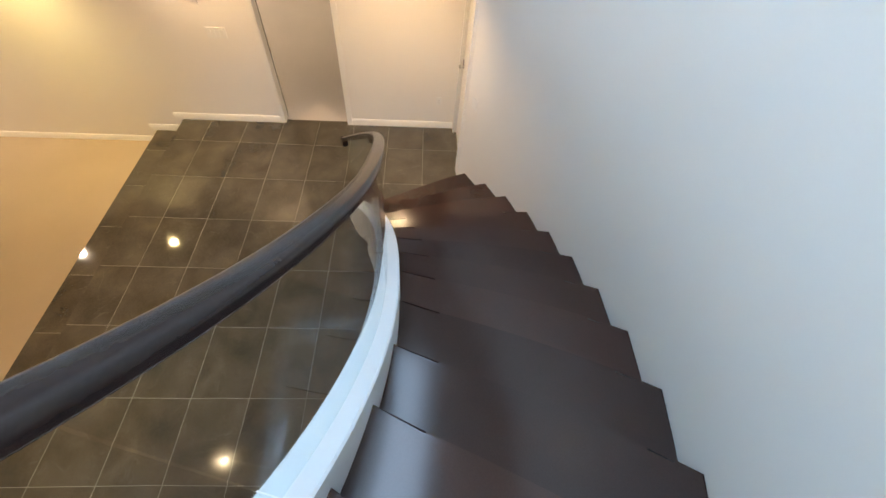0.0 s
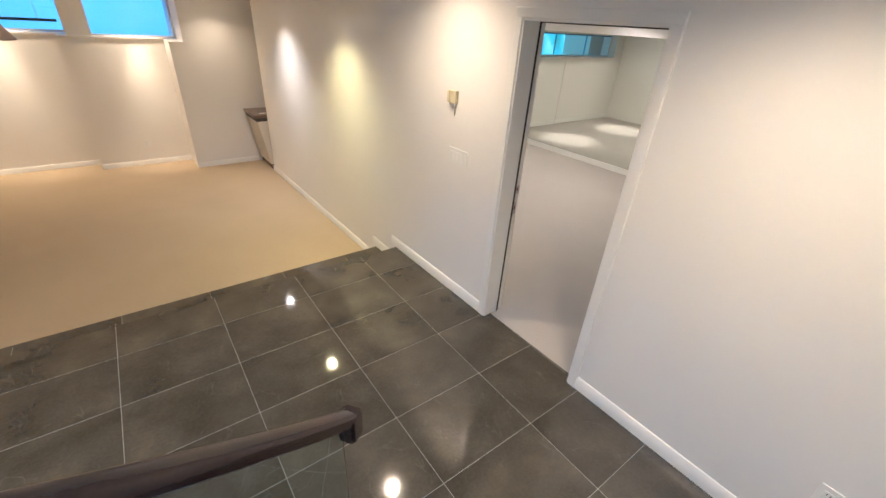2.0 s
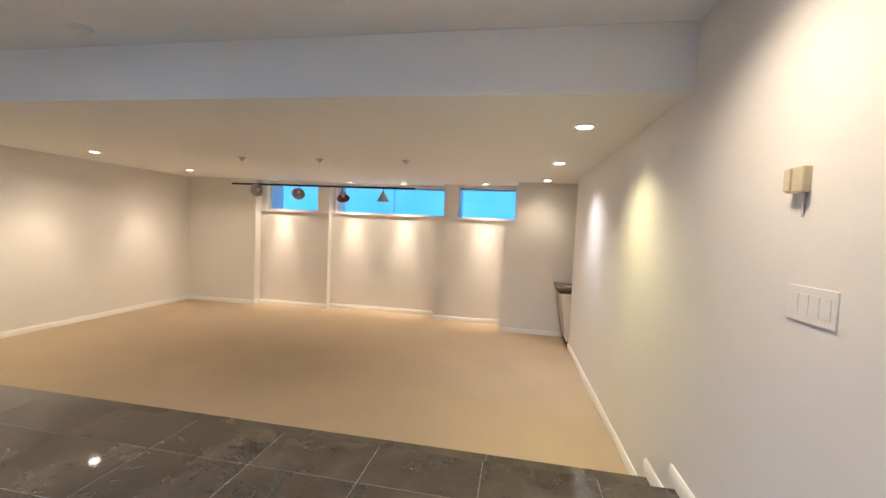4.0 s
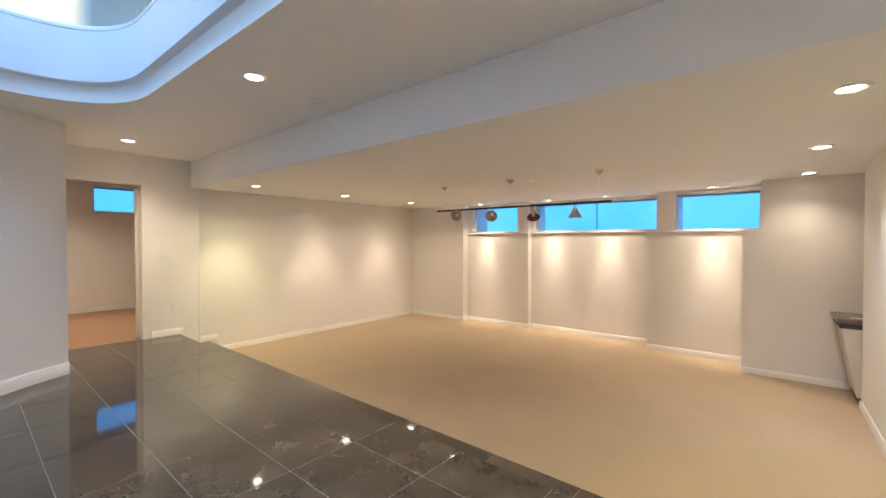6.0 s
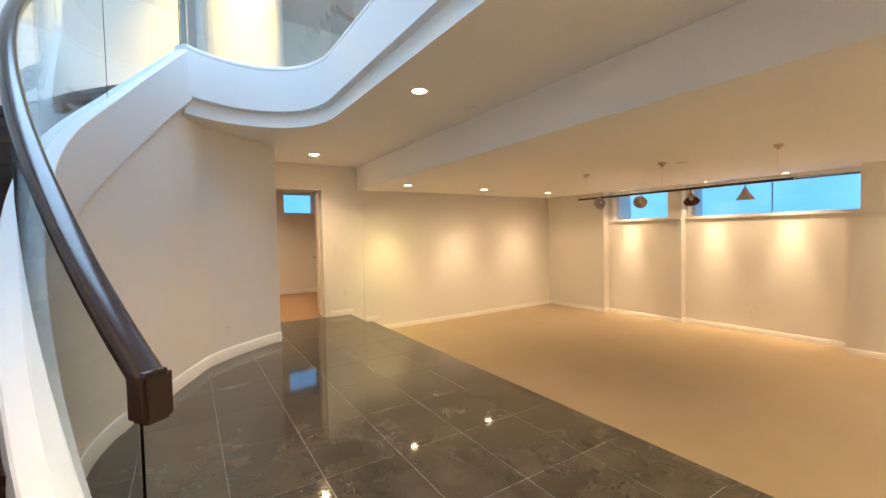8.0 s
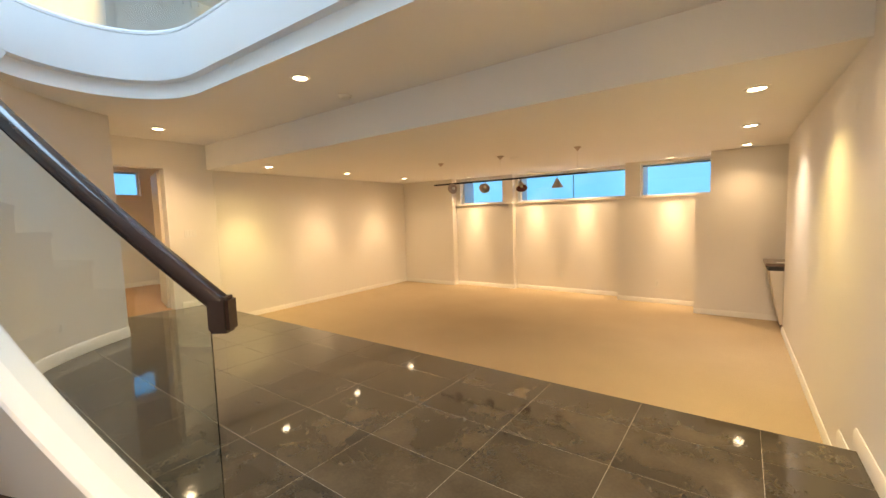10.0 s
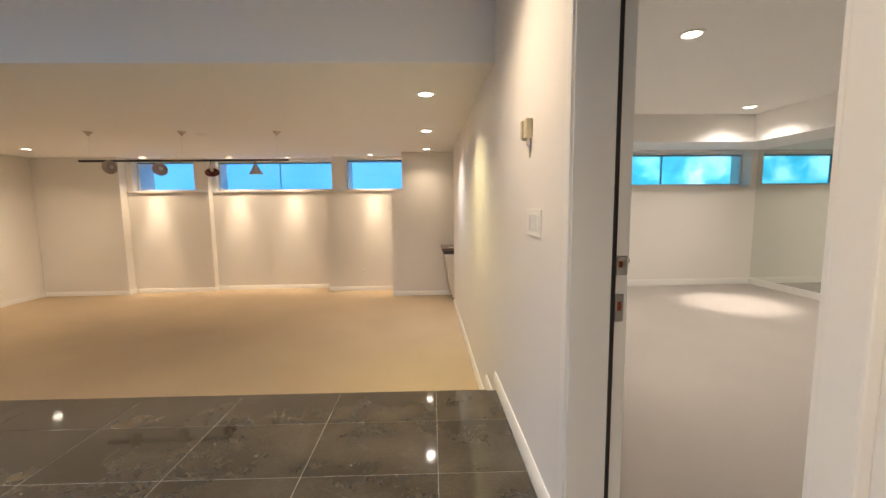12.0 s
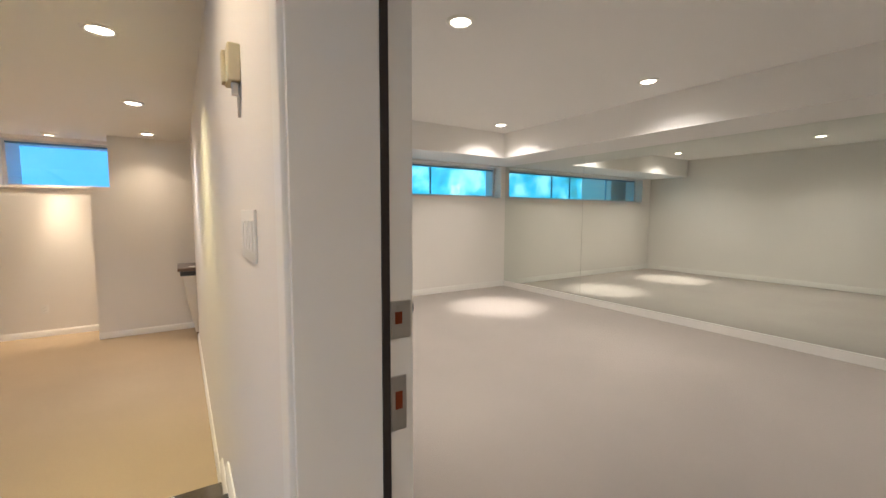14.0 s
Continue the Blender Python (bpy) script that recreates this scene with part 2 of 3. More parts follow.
def sweep(points, profile, closed_ends=True, bm=None):
    """A profile of (side, up) carried along points, kept upright."""
    bm = bm or bmesh.new()
    rings = []
    for i, p in enumerate(points):
        a, b = points[max(0, i - 1)], points[min(len(points) - 1, i + 1)]
        d = (Vector(b) - Vector(a)).normalized()
        side = d.cross(Vector((0, 0, 1)))
        side = side.normalized() if side.length > 1e-4 else Vector((1, 0, 0))
        up = side.cross(d)
        rings.append([bm.verts.new(Vector(p) + side * s + up * u) for s, u in profile])
    k = len(profile)
    for r, q in zip(rings, rings[1:]):
        for i in range(k):
            bm.faces.new((r[i], r[(i + 1) % k], q[(i + 1) % k], q[i]))
    if closed_ends:
        bm.faces.new(rings[0][::-1])
        bm.faces.new(rings[-1])
    return bm


def oval(a, b, n=16):
    return [(a * math.cos(2 * math.pi * i / n), b * math.sin(2 * math.pi * i / n)) for i in range(n)]


# ---- plan ----
CARPET_Z, ROOM_TOP, HALL_TOP, UPPER = -0.375, 2.125, 2.50, 2.88
XL, XH = -7.42, -7.36            # west wall of the sunken room, of the hall
SC = (-3.45, 0.126)              # centre of the stair's curve
CUSP = -125.0


def polar(r, deg, c=SC):
    return (c[0] + r * math.cos(radians(deg)), c[1] + r * math.sin(radians(deg)))


def r_out(a):
    return 4.545 - 0.065 * min(1.0, max(0.0, (-56 - a) / 28))


def outer_line(a0, a1, n, d=0.0):
    return [polar(r_out(a0 + (a1 - a0) * i / n) + d, a0 + (a1 - a0) * i / n) for i in range(n + 1)]


def arc(r, a0, a1, n, c=SC):
    return [polar(r, a0 + (a1 - a0) * i / n, c) for i in range(n + 1)]


CURB_A = np.array([-54.6, -65, -76, -87, -98, -108, -117, -126.0])
CURB_Z = np.array([0.26, 0.73, 1.20, 1.62, 1.98, 2.32, 2.70, 3.12])
CURB_R = np.array([3.15, 3.10, 3.065, 3.055, 3.07, 3.05, 3.01, 2.955])
CURB_W = 0.13


def curb(values, a):
    """A smooth run through values along the curb at the angle a."""
    x, t = -CURB_A, min(max(-a, 54.6), 126.0)
    m = np.gradient(values, x)
    i = int(min(max(np.searchsorted(x, t) - 1, 0), 6))
    h = x[i + 1] - x[i]
    s = (t - x[i]) / h
    return float((2 * s**3 - 3 * s**2 + 1) * values[i] + (s**3 - 2 * s**2 + s) * h * m[i] + (3 * s**2 - 2 * s**3) * values[i + 1] + (s**3 - s**2) * h * m[i + 1])


def cap_z(a):
    return curb(CURB_Z, a)


def cap_r(a):
    return curb(CURB_R, a)


def inner_angle(k):
    """Where the curb's top stands a fixed height over the nosing of step k."""
    want, lo, hi = 0.18 * k + 0.165, -126.0, -54.6
    for _ in range(40):
        mid = (lo + hi) / 2
        lo, hi = (mid, hi) if cap_z(mid) > want else (lo, mid)
    return lo


def outer_angle(k):
    return -58.4 - 4.86 * (k - 1)


# ---- setting: floors ----
structure("floor_carpet", boxes((XL - 0.2, 0.15, 0.22, 5.6, CARPET_Z - 0.12, CARPET_Z)), CARPET, "beige cut-pile carpet of the sunken room", "carpet")
structure("floor_gym", boxes((0.06, 5.0, -4.6, 3.6, -0.14, -0.002)), GYMCARPET, "grey beige carpet of the mirrored exercise room", "carpet")
structure("floor_west_room", boxes((-11.5, XH - 0.09, -3.0, 1.1, -0.14, -0.002)), RUSTCARPET, "rust brown carpet of the far bedroom", "carpet")
hall_floor = structure("floor_hall", boxes((XH - 0.08, 0.085, -4.75, -0.157, -0.3, -0.0014), (XH - 0.08, 0.085, -0.157, 0.238, -0.6, -0.1894), (XH - 0.08, 0.085, -4.75, -0.157, -0.6, -0.3)), GROUT, "dark polished stone tile floor of the hall", "floor")
hall_floor.matrix_basis = pose(0, 0, 0, 0, 0, -1.03)  # steps and joints run slightly off square
structure("door_sill_floor", boxes((0.0, 0.06, -2.255, -1.435, -0.14, -0.003)), SLATE, "dark stone threshold under the open door", "threshold")

# ---- setting: walls of the sunken room ----
T = 0.14
structure("wall_east", boxes((0, T, 0.0, 3.78, -0.6, ROOM_TOP + 0.4), (0, T, -1.435, 0.0, -0.6, HALL_TOP + 0.4),
                             (0, T, -2.255, -1.435, 2.03, HALL_TOP + 0.4), (0, T, -3.64, -2.255, -0.3, HALL_TOP + 0.4)), PAINT, "warm white painted wall beside the sunken room and hall", "wall")
structure("wall_west", boxes((XL - T, XL, 0.24, 5.1, -0.6, ROOM_TOP + 0.4)), PAINT, "warm white painted side wall of the sunken room", "wall")
structure("wall_hall_end", boxes((XH - T, XH, -0.44, 0.24, -0.6, HALL_TOP + 0.4), (XH - T, XH, -1.26, -0.44, 2.11, HALL_TOP + 0.4), (XH - T, XH, -1.9, -1.26, -0.3, HALL_TOP + 0.4)), PAINT, "warm white painted end wall of the hall with a doorway", "wall")

structure("corner_trim", boxes((XL + 0.001, XH + 0.006, 0.24, 0.262, CARPET_Z, ROOM_TOP), bevel=0.003), TRIM, "white vertical trim at the corner of hall and room", "trim")
# stepped window wall: each bay stands at its own depth
BAYS = [("wall_north_corner", XL - T, -5.93, 4.95, ROOM_TOP), ("wall_north_bay_a", -5.93, -4.47, 5.13, 1.50), ("wall_north_bay_b", -4.47, -2.28, 5.27, 1.50),
        ("wall_north_bay_c", -2.28, -1.035, 4.95, 1.49), ("wall_north_end", -1.035, T, 4.43, 1.50)]
for nm, x0, x1, y, top in BAYS:
    bm = boxes((x0, x1, y, 5.75, -0.6, top))
    if nm == "wall_north_bay_a":
        box(bm, -5.93, -5.82, 5.14, 5.75, 1.50, ROOM_TOP), box(bm, -4.72, -4.47, 5.14, 5.75, 1.50, ROOM_TOP)
        box(bm, -5.82, -4.72, 5.14, 5.75, 2.085, ROOM_TOP)
    if nm == "wall_north_bay_b":
        box(bm, -4.47, -4.40, 5.28, 5.75, 1.50, ROOM_TOP), box(bm, -4.40, -2.16, 5.28, 5.75, 2.085, ROOM_TOP)
        box(bm, -2.16, -2.10, 4.97, 5.75, 1.50, ROOM_TOP)
    if nm == "wall_north_bay_c":
        box(bm, -2.10, -1.91, 4.97, 5.75, 1.49, ROOM_TOP), box(bm, -1.91, -0.845, 4.97, 5.75, 2.085, ROOM_TOP)
    if nm == "wall_north_end":
        box(bm, -0.845, T, 4.432, 5.75, 1.50, ROOM_TOP)
    structure(nm, bm, PAINT, "warm white painted stepped wall under the high windows", "wall")
structure("ceiling_room", prism([(XL - T, 0.202), (T - 0.03, 0.068), (T - 0.03, 5.75), (XL - T, 5.75)], ROOM_TOP, ROOM_TOP + 0.3), CEIL, "low painted ceiling of the sunken room", "ceiling")
structure("ceiling_beam", prism([(XH - T, 0.155), (0.0, 0.02), (0.0, 0.07), (XH - T, 0.205)], ROOM_TOP - 0.004, HALL_TOP), CEIL, "painted drop between hall ceiling and room ceiling", "beam")

# ---- setting: hall, stair walls and the opening above ----
void = []
void += outer_line(-57.0, -131.0, 36, 0.03)
P0, P1, P2, P3 = Vector(polar(cap_r(CUSP) + 0.055, CUSP)), Vector((-5.55, -1.95)), Vector((-5.47, -1.11)), Vector((-4.60, -1.11))
for i in range(21):
    s = i / 20
    void.append(tuple(P0 * (1 - s) ** 3 + P1 * 3 * s * (1 - s) ** 2 + P2 * 3 * s * s * (1 - s) + P3 * s**3))
void += [(-1.85 + 0.4 * math.sin(radians(90 * i / 6)), -1.51 + 0.4 * math.cos(radians(90 * i / 6))) for i in range(7)]
void += [(-1.45, -2.66)]
structure("ceiling_hall", prism([(XH - T, -4.85), (0.0, -4.85), (0.0, 0.018), (XH - T, 0.153)], HALL_TOP, UPPER - 0.03, [void]), CEIL, "painted hall ceiling with a curved opening to the storey above", "ceiling", True)

# white curb round the opening, standing a little proud of the ceiling's edge
edge = void[37:-1] + [void[-1], polar(r_out(-57) - 0.05, -57.0)]


def offset(line, d):
    out = []
    for i, p in enumerate(line):
        a, b = line[max(0, i - 1)], line[min(len(line) - 1, i + 1)]
        t = Vector((b[0] - a[0], b[1] - a[1])).normalized()
        out.append((p[0] + t.y * d, p[1] - t.x * d))
    return out


curb_in, curb_out = offset(edge, 0.055), offset(edge, -0.10)
bm = bmesh.new()
rows = [[bm.verts.new((x, y, z)) for x, y in line] for line, z in ((curb_out, 2.88), (curb_out, 3.11), (offset(edge, -0.09), 3.125), (offset(edge, 0.035), 3.125), (curb_in, 3.105), (curb_in, 3.082), (offset(edge, 0.046), 3.079), (offset(edge, 0.046), 3.071), (curb_in, 3.068), (curb_in, 2.655), (offset(edge, -0.005), 2.64))]
for r, q in zip(rows, rows[1:]):
    for i in range(len(edge) - 1):
        bm.faces.new((r[i], r[i + 1], q[i + 1], q[i]))
bm.faces.new([r[0] for r in rows]), bm.faces.new([r[-1] for r in rows][::-1])
structure("curb_of_opening", bm, CURB, "white curved curb round the opening above the hall", "curb", True)

outer = outer_line(-55.9, -147, 56)
outer2 = outer_line(-147, -55.9, 56, 0.12)
structure("wall_stair_outer", prism(outer + outer2, -0.3, 5.6), PAINT, "tall curved white wall along the stair", "wall", True)
# wall under the stair follows the inner curve
bm = bmesh.new()
rws = []
R_UNDER = 3.16
for i in range(61):
    a = -64.0 + (-151.7 + 64.0) * i / 60
    top = HALL_TOP - 0.001 if a < CUSP - 3 else min(max(0.02, cap_z(a) - 0.40), 2.66)
    ru = cap_r(a) + 0.02 + (R_UNDER - cap_r(-126) - 0.02) * min(1, max(0, (-118 - a) / 14))
    p, q = polar(ru, a), polar(ru + 0.08, a)
    rws.append([bm.verts.new((*p, -0.02)), bm.verts.new((*p, top)), bm.verts.new((*q, top)), bm.verts.new((*q, -0.02))])
for r, q in zip(rws, rws[1:]):
    for i in range(4):
        bm.faces.new((r[i], r[(i + 1) % 4], q[(i + 1) % 4], q[i]))
bm.faces.new(rws[0]), bm.faces.new(rws[-1][::-1])
UNDER = [r[0].co.xy.copy() for r in rws]
structure("wall_under_stair", bm, PAINT, "curved white wall closing the space under the stair", "wall", True)
cw = polar(R_UNDER, -151.7)
structure("wall_hall_south", boxes((XH, cw[0], cw[1] - 0.12, cw[1], -0.02, HALL_TOP)), PAINT, "short white wall beside the far doorway", "wall")
structure("wall_south", boxes((-0.93, -0.80, -3.78, -3.65, -0.3, HALL_TOP), (-0.80, -0.09, -3.78, -3.65, 2.06, HALL_TOP), (-0.09, T, -3.78, -3.65, -0.3, HALL_TOP)), PAINT, "short white wall with a closed door at the stair foot", "wall")

# ---- setting: upper storey around the opening ----
U1 = 5.6
structure("floor_upper", prism([(-9.2, -4.84), (0.4, -4.84), (0.4, 4.0), (-9.2, 4.0)], UPPER - 0.028, UPPER, [[(x + 0.0, y) for x, y in void]]), RUSTCARPET, "floor of the storey above", "floor")
structure("ceiling_upper", boxes((-9.4, -5.05, -7.2, 4.2, U1, U1 + 0.15), (-2.35, 0.6, -7.2, 4.2, U1, U1 + 0.15), (-5.05, -2.35, -7.2, -3.25, U1, U1 + 0.15), (-5.05, -2.35, -1.35, 4.2, U1, U1 + 0.15)), CEIL, "painted ceiling of the storey above", "ceiling")
structure("wall_upper_west", boxes((-9.4, -9.2, -7.2, -4.1, UPPER - 0.1, U1), (-9.4, -9.2, -2.55, 4.2, UPPER - 0.1, U1), (-9.4, -9.2, -4.1, -2.55, UPPER - 0.1, 4.45), (-9.4, -9.2, -4.1, -2.55, 5.35, U1)), PAINT, "white wall of the storey above", "wall")
structure("wall_upper_east", boxes((0.4, 0.6, -7.2, 4.2, UPPER - 0.1, U1)), PAINT, "white wall of the storey above", "wall")
structure("wall_upper_south", boxes((-9.2, 0.4, -7.2, -7.0, UPPER - 0.1, U1)), PAINT, "white wall of the storey above", "wall")
structure("wall_upper_north", boxes((-9.2, 0.4, 4.0, 4.2, UPPER - 0.1, 3.3), (-9.2, 0.4, 4.0, 4.2, 5.3, U1), (-9.2, -6.0, 4.0, 4.2, 3.3, 5.3), (-0.8, 0.4, 4.0, 4.2, 3.3, 5.3)), PAINT, "white wall of the storey above with a wide window", "wall")
structure("column_upper", lathe([(0.0, UPPER), (0.60, UPPER), (0.60, U1 - 0.001), (0.0, U1 - 0.001)], 48, m=pose(-7.68, -1.5, 0)), PAINT, "round plastered column of the storey above", "column")
spot_lamp("upper_downlight", (-6.55, -1.5, U1 - 0.03), (-7.15, -1.5, 3.6), 330, (1.0, 0.64, 0.12), 90)

# ---- setting: gym and west room ----
GX, GY, GS, GT = 4.38, 3.10, 1.965, 2.30
structure("wall_gym_east", boxes((GX + 0.012, GX + 0.2, -4.6, GY + 0.4, -0.14, 2.9)), PAINT, "white wall behind the mirrors", "wall")
structure("wall_gym_north", boxes((T, GX + 0.2, GY, GY + 0.4, -0.14, 1.455), (T, GX + 0.2, GY, GY + 0.4, 1.945, 2.9), (T, 0.45, GY, GY + 0.4, 1.455, 1.945), (GX - 0.09, GX + 0.2, GY, GY + 0.4, 1.455, 1.945)), PAINT, "white wall under the high gym window", "wall")
structure("wall_gym_south", boxes((T, GX + 0.2, -4.6, -4.4, -0.14, 2.9)), PAINT, "white rear wall of the exercise room", "wall")
structure("ceiling_gym", boxes((T, GX + 0.2, -4.6, GY + 0.4, GT, 2.7), (3.68, GX + 0.01, -4.4, GY, GS, GT), (T, 3.68, 2.34, GY, GS, GT)), CEIL, "painted gym ceiling with a lowered border", "ceiling")
structure("wall_west_room_far", boxes((-10.9, -10.7, -2.8, 1.0, -0.14, 1.89), (-10.9, -10.7, -2.8, 1.0, 2.39, 2.7), (-10.9, -10.7, -2.8, -0.34, 1.89, 2.39), (-10.9, -10.7, 0.34, 1.0, 1.89, 2.39)), PAINT, "white far wall of the bedroom", "wall")
structure("wall_west_room_north", boxes((-11.3, XH - T, 1.0, 1.2, -0.14, 2.7)), PAINT, "white side wall of the bedroom", "wall")
structure("wall_west_room_south", boxes((-11.3, XH - T, -3.0, -2.8, -0.14, 2.7)), PAINT, "white side wall of the bedroom", "wall")
structure("ceiling_west_room", boxes((-11.5, XH - T, -3.0, 2.0, 2.5, 2.7)), CEIL, "painted bedroom ceiling", "ceiling")


# ---- recessed ceiling lamps ----
def downlight(x, y, z, watts, color, tilt=(0, 0), degrees=112, group="downlights", deep=False):
    base = thing("downlight", "round recessed ceiling downlight with white trim, lit", "downlight", (x, y, z), group)
    if deep:
        rim = [(0.046, -0.003), (0.047, -0.020), (0.052, -0.023), (0.066, -0.016), (0.080, -0.006), (0.084, 0.0)]
    else:
        rim = [(0.056, 0.0), (0.057, -0.008), (0.066, -0.012), (0.078, -0.009), (0.084, 0.0)]
    part("trim_ring", lathe(rim, 28), TRIM, base, smooth=True)
    r = 0.046 if deep else 0.056
    part("bulb", lathe([(r, -0.004), (r - 0.006, -0.007), (0.0, -0.009)], 24), LAMPGLOW, base, "glowing lamp face", smooth=True)
    spot_lamp("downlight_beam", (x, y, z - (0.024 if deep else 0.012)), (x + tilt[0], y + tilt[1], z - 2), watts, color, degrees)


YELLOW, COOL = (1.0, 0.84, 0.42), (1.0, 0.90, 0.84)
ROOM_LAMPS = [(-0.44, 0.77, YELLOW), (-0.43, 2.42, COOL), (-0.42, 4.03, WARM), (-6.45, 0.66, YELLOW), (-6.45, 2.22, WARM), (-6.45, 3.85, WARM),
              (-5.42, 4.85, WARM), (-4.00, 4.99, WARM), (-2.95, 4.99, WARM), (-1.40, 4.67, WARM)]
for x, y, c in ROOM_LAMPS:
    if x < -6:
        downlight(x, y, ROOM_TOP, 44, c, (-0.3, 0), 140)
        spot_lamp("downlight_core", (x, y, ROOM_TOP - 0.012), (x - 1.05, y, ROOM_TOP - 2), 62, c, 56, 0.9)
    elif y > 4.3:
        downlight(x, y, ROOM_TOP, 46, c, (0, -0.25), 116, deep=True)
        spot_lamp("downlight_core", (x, y, ROOM_TOP - 0.024), (x, y + 0.22, ROOM_TOP - 2), 105, c, 37, 1.0)
    else:
        downlight(x, y, ROOM_TOP, 30 if y > 4 else 84, c, (-0.12, 0), 122)
for x, y, watts in [(-3.61, -0.76, 150), (-6.55, -0.78, 115), (-0.72, -2.9, 104), (-0.54, -0.95, 90)]:
    downlight(x, y, HALL_TOP, watts, WARM, (0, 0), 136)
for x, y in [(1.28, 0.0), (3.2, 0.0), (3.28, 1.95), (1.28, 1.95), (3.2, -2.2)]:
    downlight(x, y, GT, 68, PALE, (0, 0), 142)
    if y > 1:
        spot_lamp("downlight_core", (x, y, GT - 0.012), (x, y, 0), 150, PALE, 37, 0.75)
# unseen fitting, added only to brighten the far bedroom
downlight(-9.2, -1.0, 2.5, 130, WARM, (0, 0), 140)
MJ = 1.55  # joint of the two mirror panels
structure("gym_mirror", boxes((GX, GX + 0.01, -4.3, MJ - 0.0015, 0.086, GS - 0.002)), MIRROR, "large frameless wall mirror of the exercise room", "mirror")
structure("gym_mirror_corner", boxes((GX, GX + 0.01, MJ + 0.0015, GY - 0.003, 0.086, GS - 0.002)), MIRROR, "frameless wall mirror panel beside the window", "mirror")
structure("mirror_base", boxes((GX - 0.018, GX + 0.01, -4.4, GY - 0.003, 0.0, 0.085)), TRIM, "white base board under the mirror", "baseboard")
# sky outside the low windows
def outside(nm):
    m = glowing("outside_" + nm, (0.07, 0.40, 1.0), 0.95)
    n, l = m.node_tree.nodes, m.node_tree.links
    tc, noise_, ramp = n.new("ShaderNodeTexCoord"), n.new("ShaderNodeTexNoise"), n.new("ShaderNodeValToRGB")
    noise_.inputs["Scale"].default_value, noise_.inputs["Detail"].default_value = (2.2, 8) if nm == "backdrop_gym" else (0.8, 2)
    l.new(tc.outputs["Object"], noise_.inputs["Vector"])
    e = ramp.color_ramp.elements
    if nm == "backdrop_gym":
        e[0].position, e[0].color = 0.34, (0.03, 0.30, 0.38, 1)
        e[1].position, e[1].color = 0.68, (0.34, 0.85, 1.0, 1)
        e.new(0.5).color = (0.05, 0.52, 0.86, 1)
    else:
        e[0].position, e[0].color = 0.30, (0.06, 0.36, 0.95, 1)
        e[1].position, e[1].color = 0.75, (0.12, 0.48, 1.0, 1)
    l.new(noise_.outputs["Fac"], ramp.inputs["Fac"])
    l.new(ramp.outputs["Color"], n["Principled BSDF"].inputs["Emission Color"])
    return m


for nm, x0, x1, y, z0, z1 in (("backdrop_room", -8, 0.3, 6.6, 0.8, 3.2), ("backdrop_gym", -0.5, 6.5, 4.8, 0.8, 3.2), ("backdrop_west", -1.2, 1.2, 0, 0.0, 1.6), ("backdrop_upper", -1.6, 1.6, 0, 0.0, 2.2)):
    structure(nm, boxes((x0, x1, y, y + 0.05, z0, z1)), outside(nm), "blue dusk sky outside the windows", "sky").matrix_basis = {"backdrop_west": pose(-11.3, 0, 1.4, 0, 0, 90), "backdrop_upper": pose(-9.9, -3.3, 4.0, 0, 0, 90)}.get(nm, Matrix())

# ---- the stair ----
stair = thing("staircase", "curved staircase with dark stained treads, white curb and glass balustrade", "staircase", (0, 0, 0))
for k in range(1, 17):
    ai, ao, ai2, ao2 = inner_angle(k), outer_angle(k), (inner_angle(k + 1) if k < 16 else -128.5), outer_angle(k + 1)
    z = 0.18 * k
    def row(r0, r1, a0, a1, n=6):
        return [polar(r0 + (r1 - r0) * i / n, a0 + (a1 - a0) * i / n) for i in range(n + 1)]
    pts = row(cap_r(ai) + CURB_W - 0.01, r_out(ao) - 0.003, ai + 0.55, ao + 0.45) + row(cap_r(ai2) + CURB_W - 0.01, r_out(ao) - 0.003, ai2 - 0.2, ao2 - 0.2)[::-1]
    if k < 16:
        bm = prism(pts, z - 0.035, z)
        bmesh.ops.bevel(bm, geom=[e for e in bm.edges if all(abs(v.co.z - z) < 1e-4 for v in e.verts) and len(e.link_faces) == 2 and e.calc_face_angle(0) > 0.5], offset=0.014, segments=4, affect="EDGES")
        part("tread", bm, TREAD, stair, smooth=True)
    rp = row(cap_r(ai) + CURB_W - 0.01, r_out(ao) - 0.003, ai, ao) + row(cap_r(ai) + CURB_W - 0.01, r_out(ao) - 0.003, ai - 0.4, ao - 0.3)[::-1]
    part("riser", prism(rp, z - 0.18 + (0.0 if k > 1 else -0.01), z - 0.035), TREAD, stair)
# curb wall along the inner edge
N = 96
A0, A1 = -55.0, CUSP - 0.6
ANG = [A0 + (A1 - A0) * i / N for i in range(N + 1)]
bm = bmesh.new()
rws = []
for a in ANG:
    t, b0 = cap_z(a), max(-0.01, cap_z(a) - 0.46)
    rc = cap_r(a)
    rws.append([bm.verts.new((*polar(r, a), z)) for r, z in ((rc, b0), (rc, t - 0.008), (rc + 0.008, t), (rc + CURB_W - 0.008, t), (rc + CURB_W, t - 0.008), (rc + CURB_W, max(-0.01, t - 0.62)))])
for r, q in zip(rws, rws[1:]):
    for i in range(6):
        bm.faces.new((r[i], r[(i + 1) % 6], q[(i + 1) % 6], q[i]))
bm.faces.new(rws[0]), bm.faces.new(rws[-1][::-1])
part("curb_wall", bm, CURB, stair, "smooth white painted curb wall", True)
RAIL_H = 0.80


def rail_point(a, h=RAIL_H):
    return (*polar(cap_r(a) + CURB_W / 2, a), cap_z(a) + h)


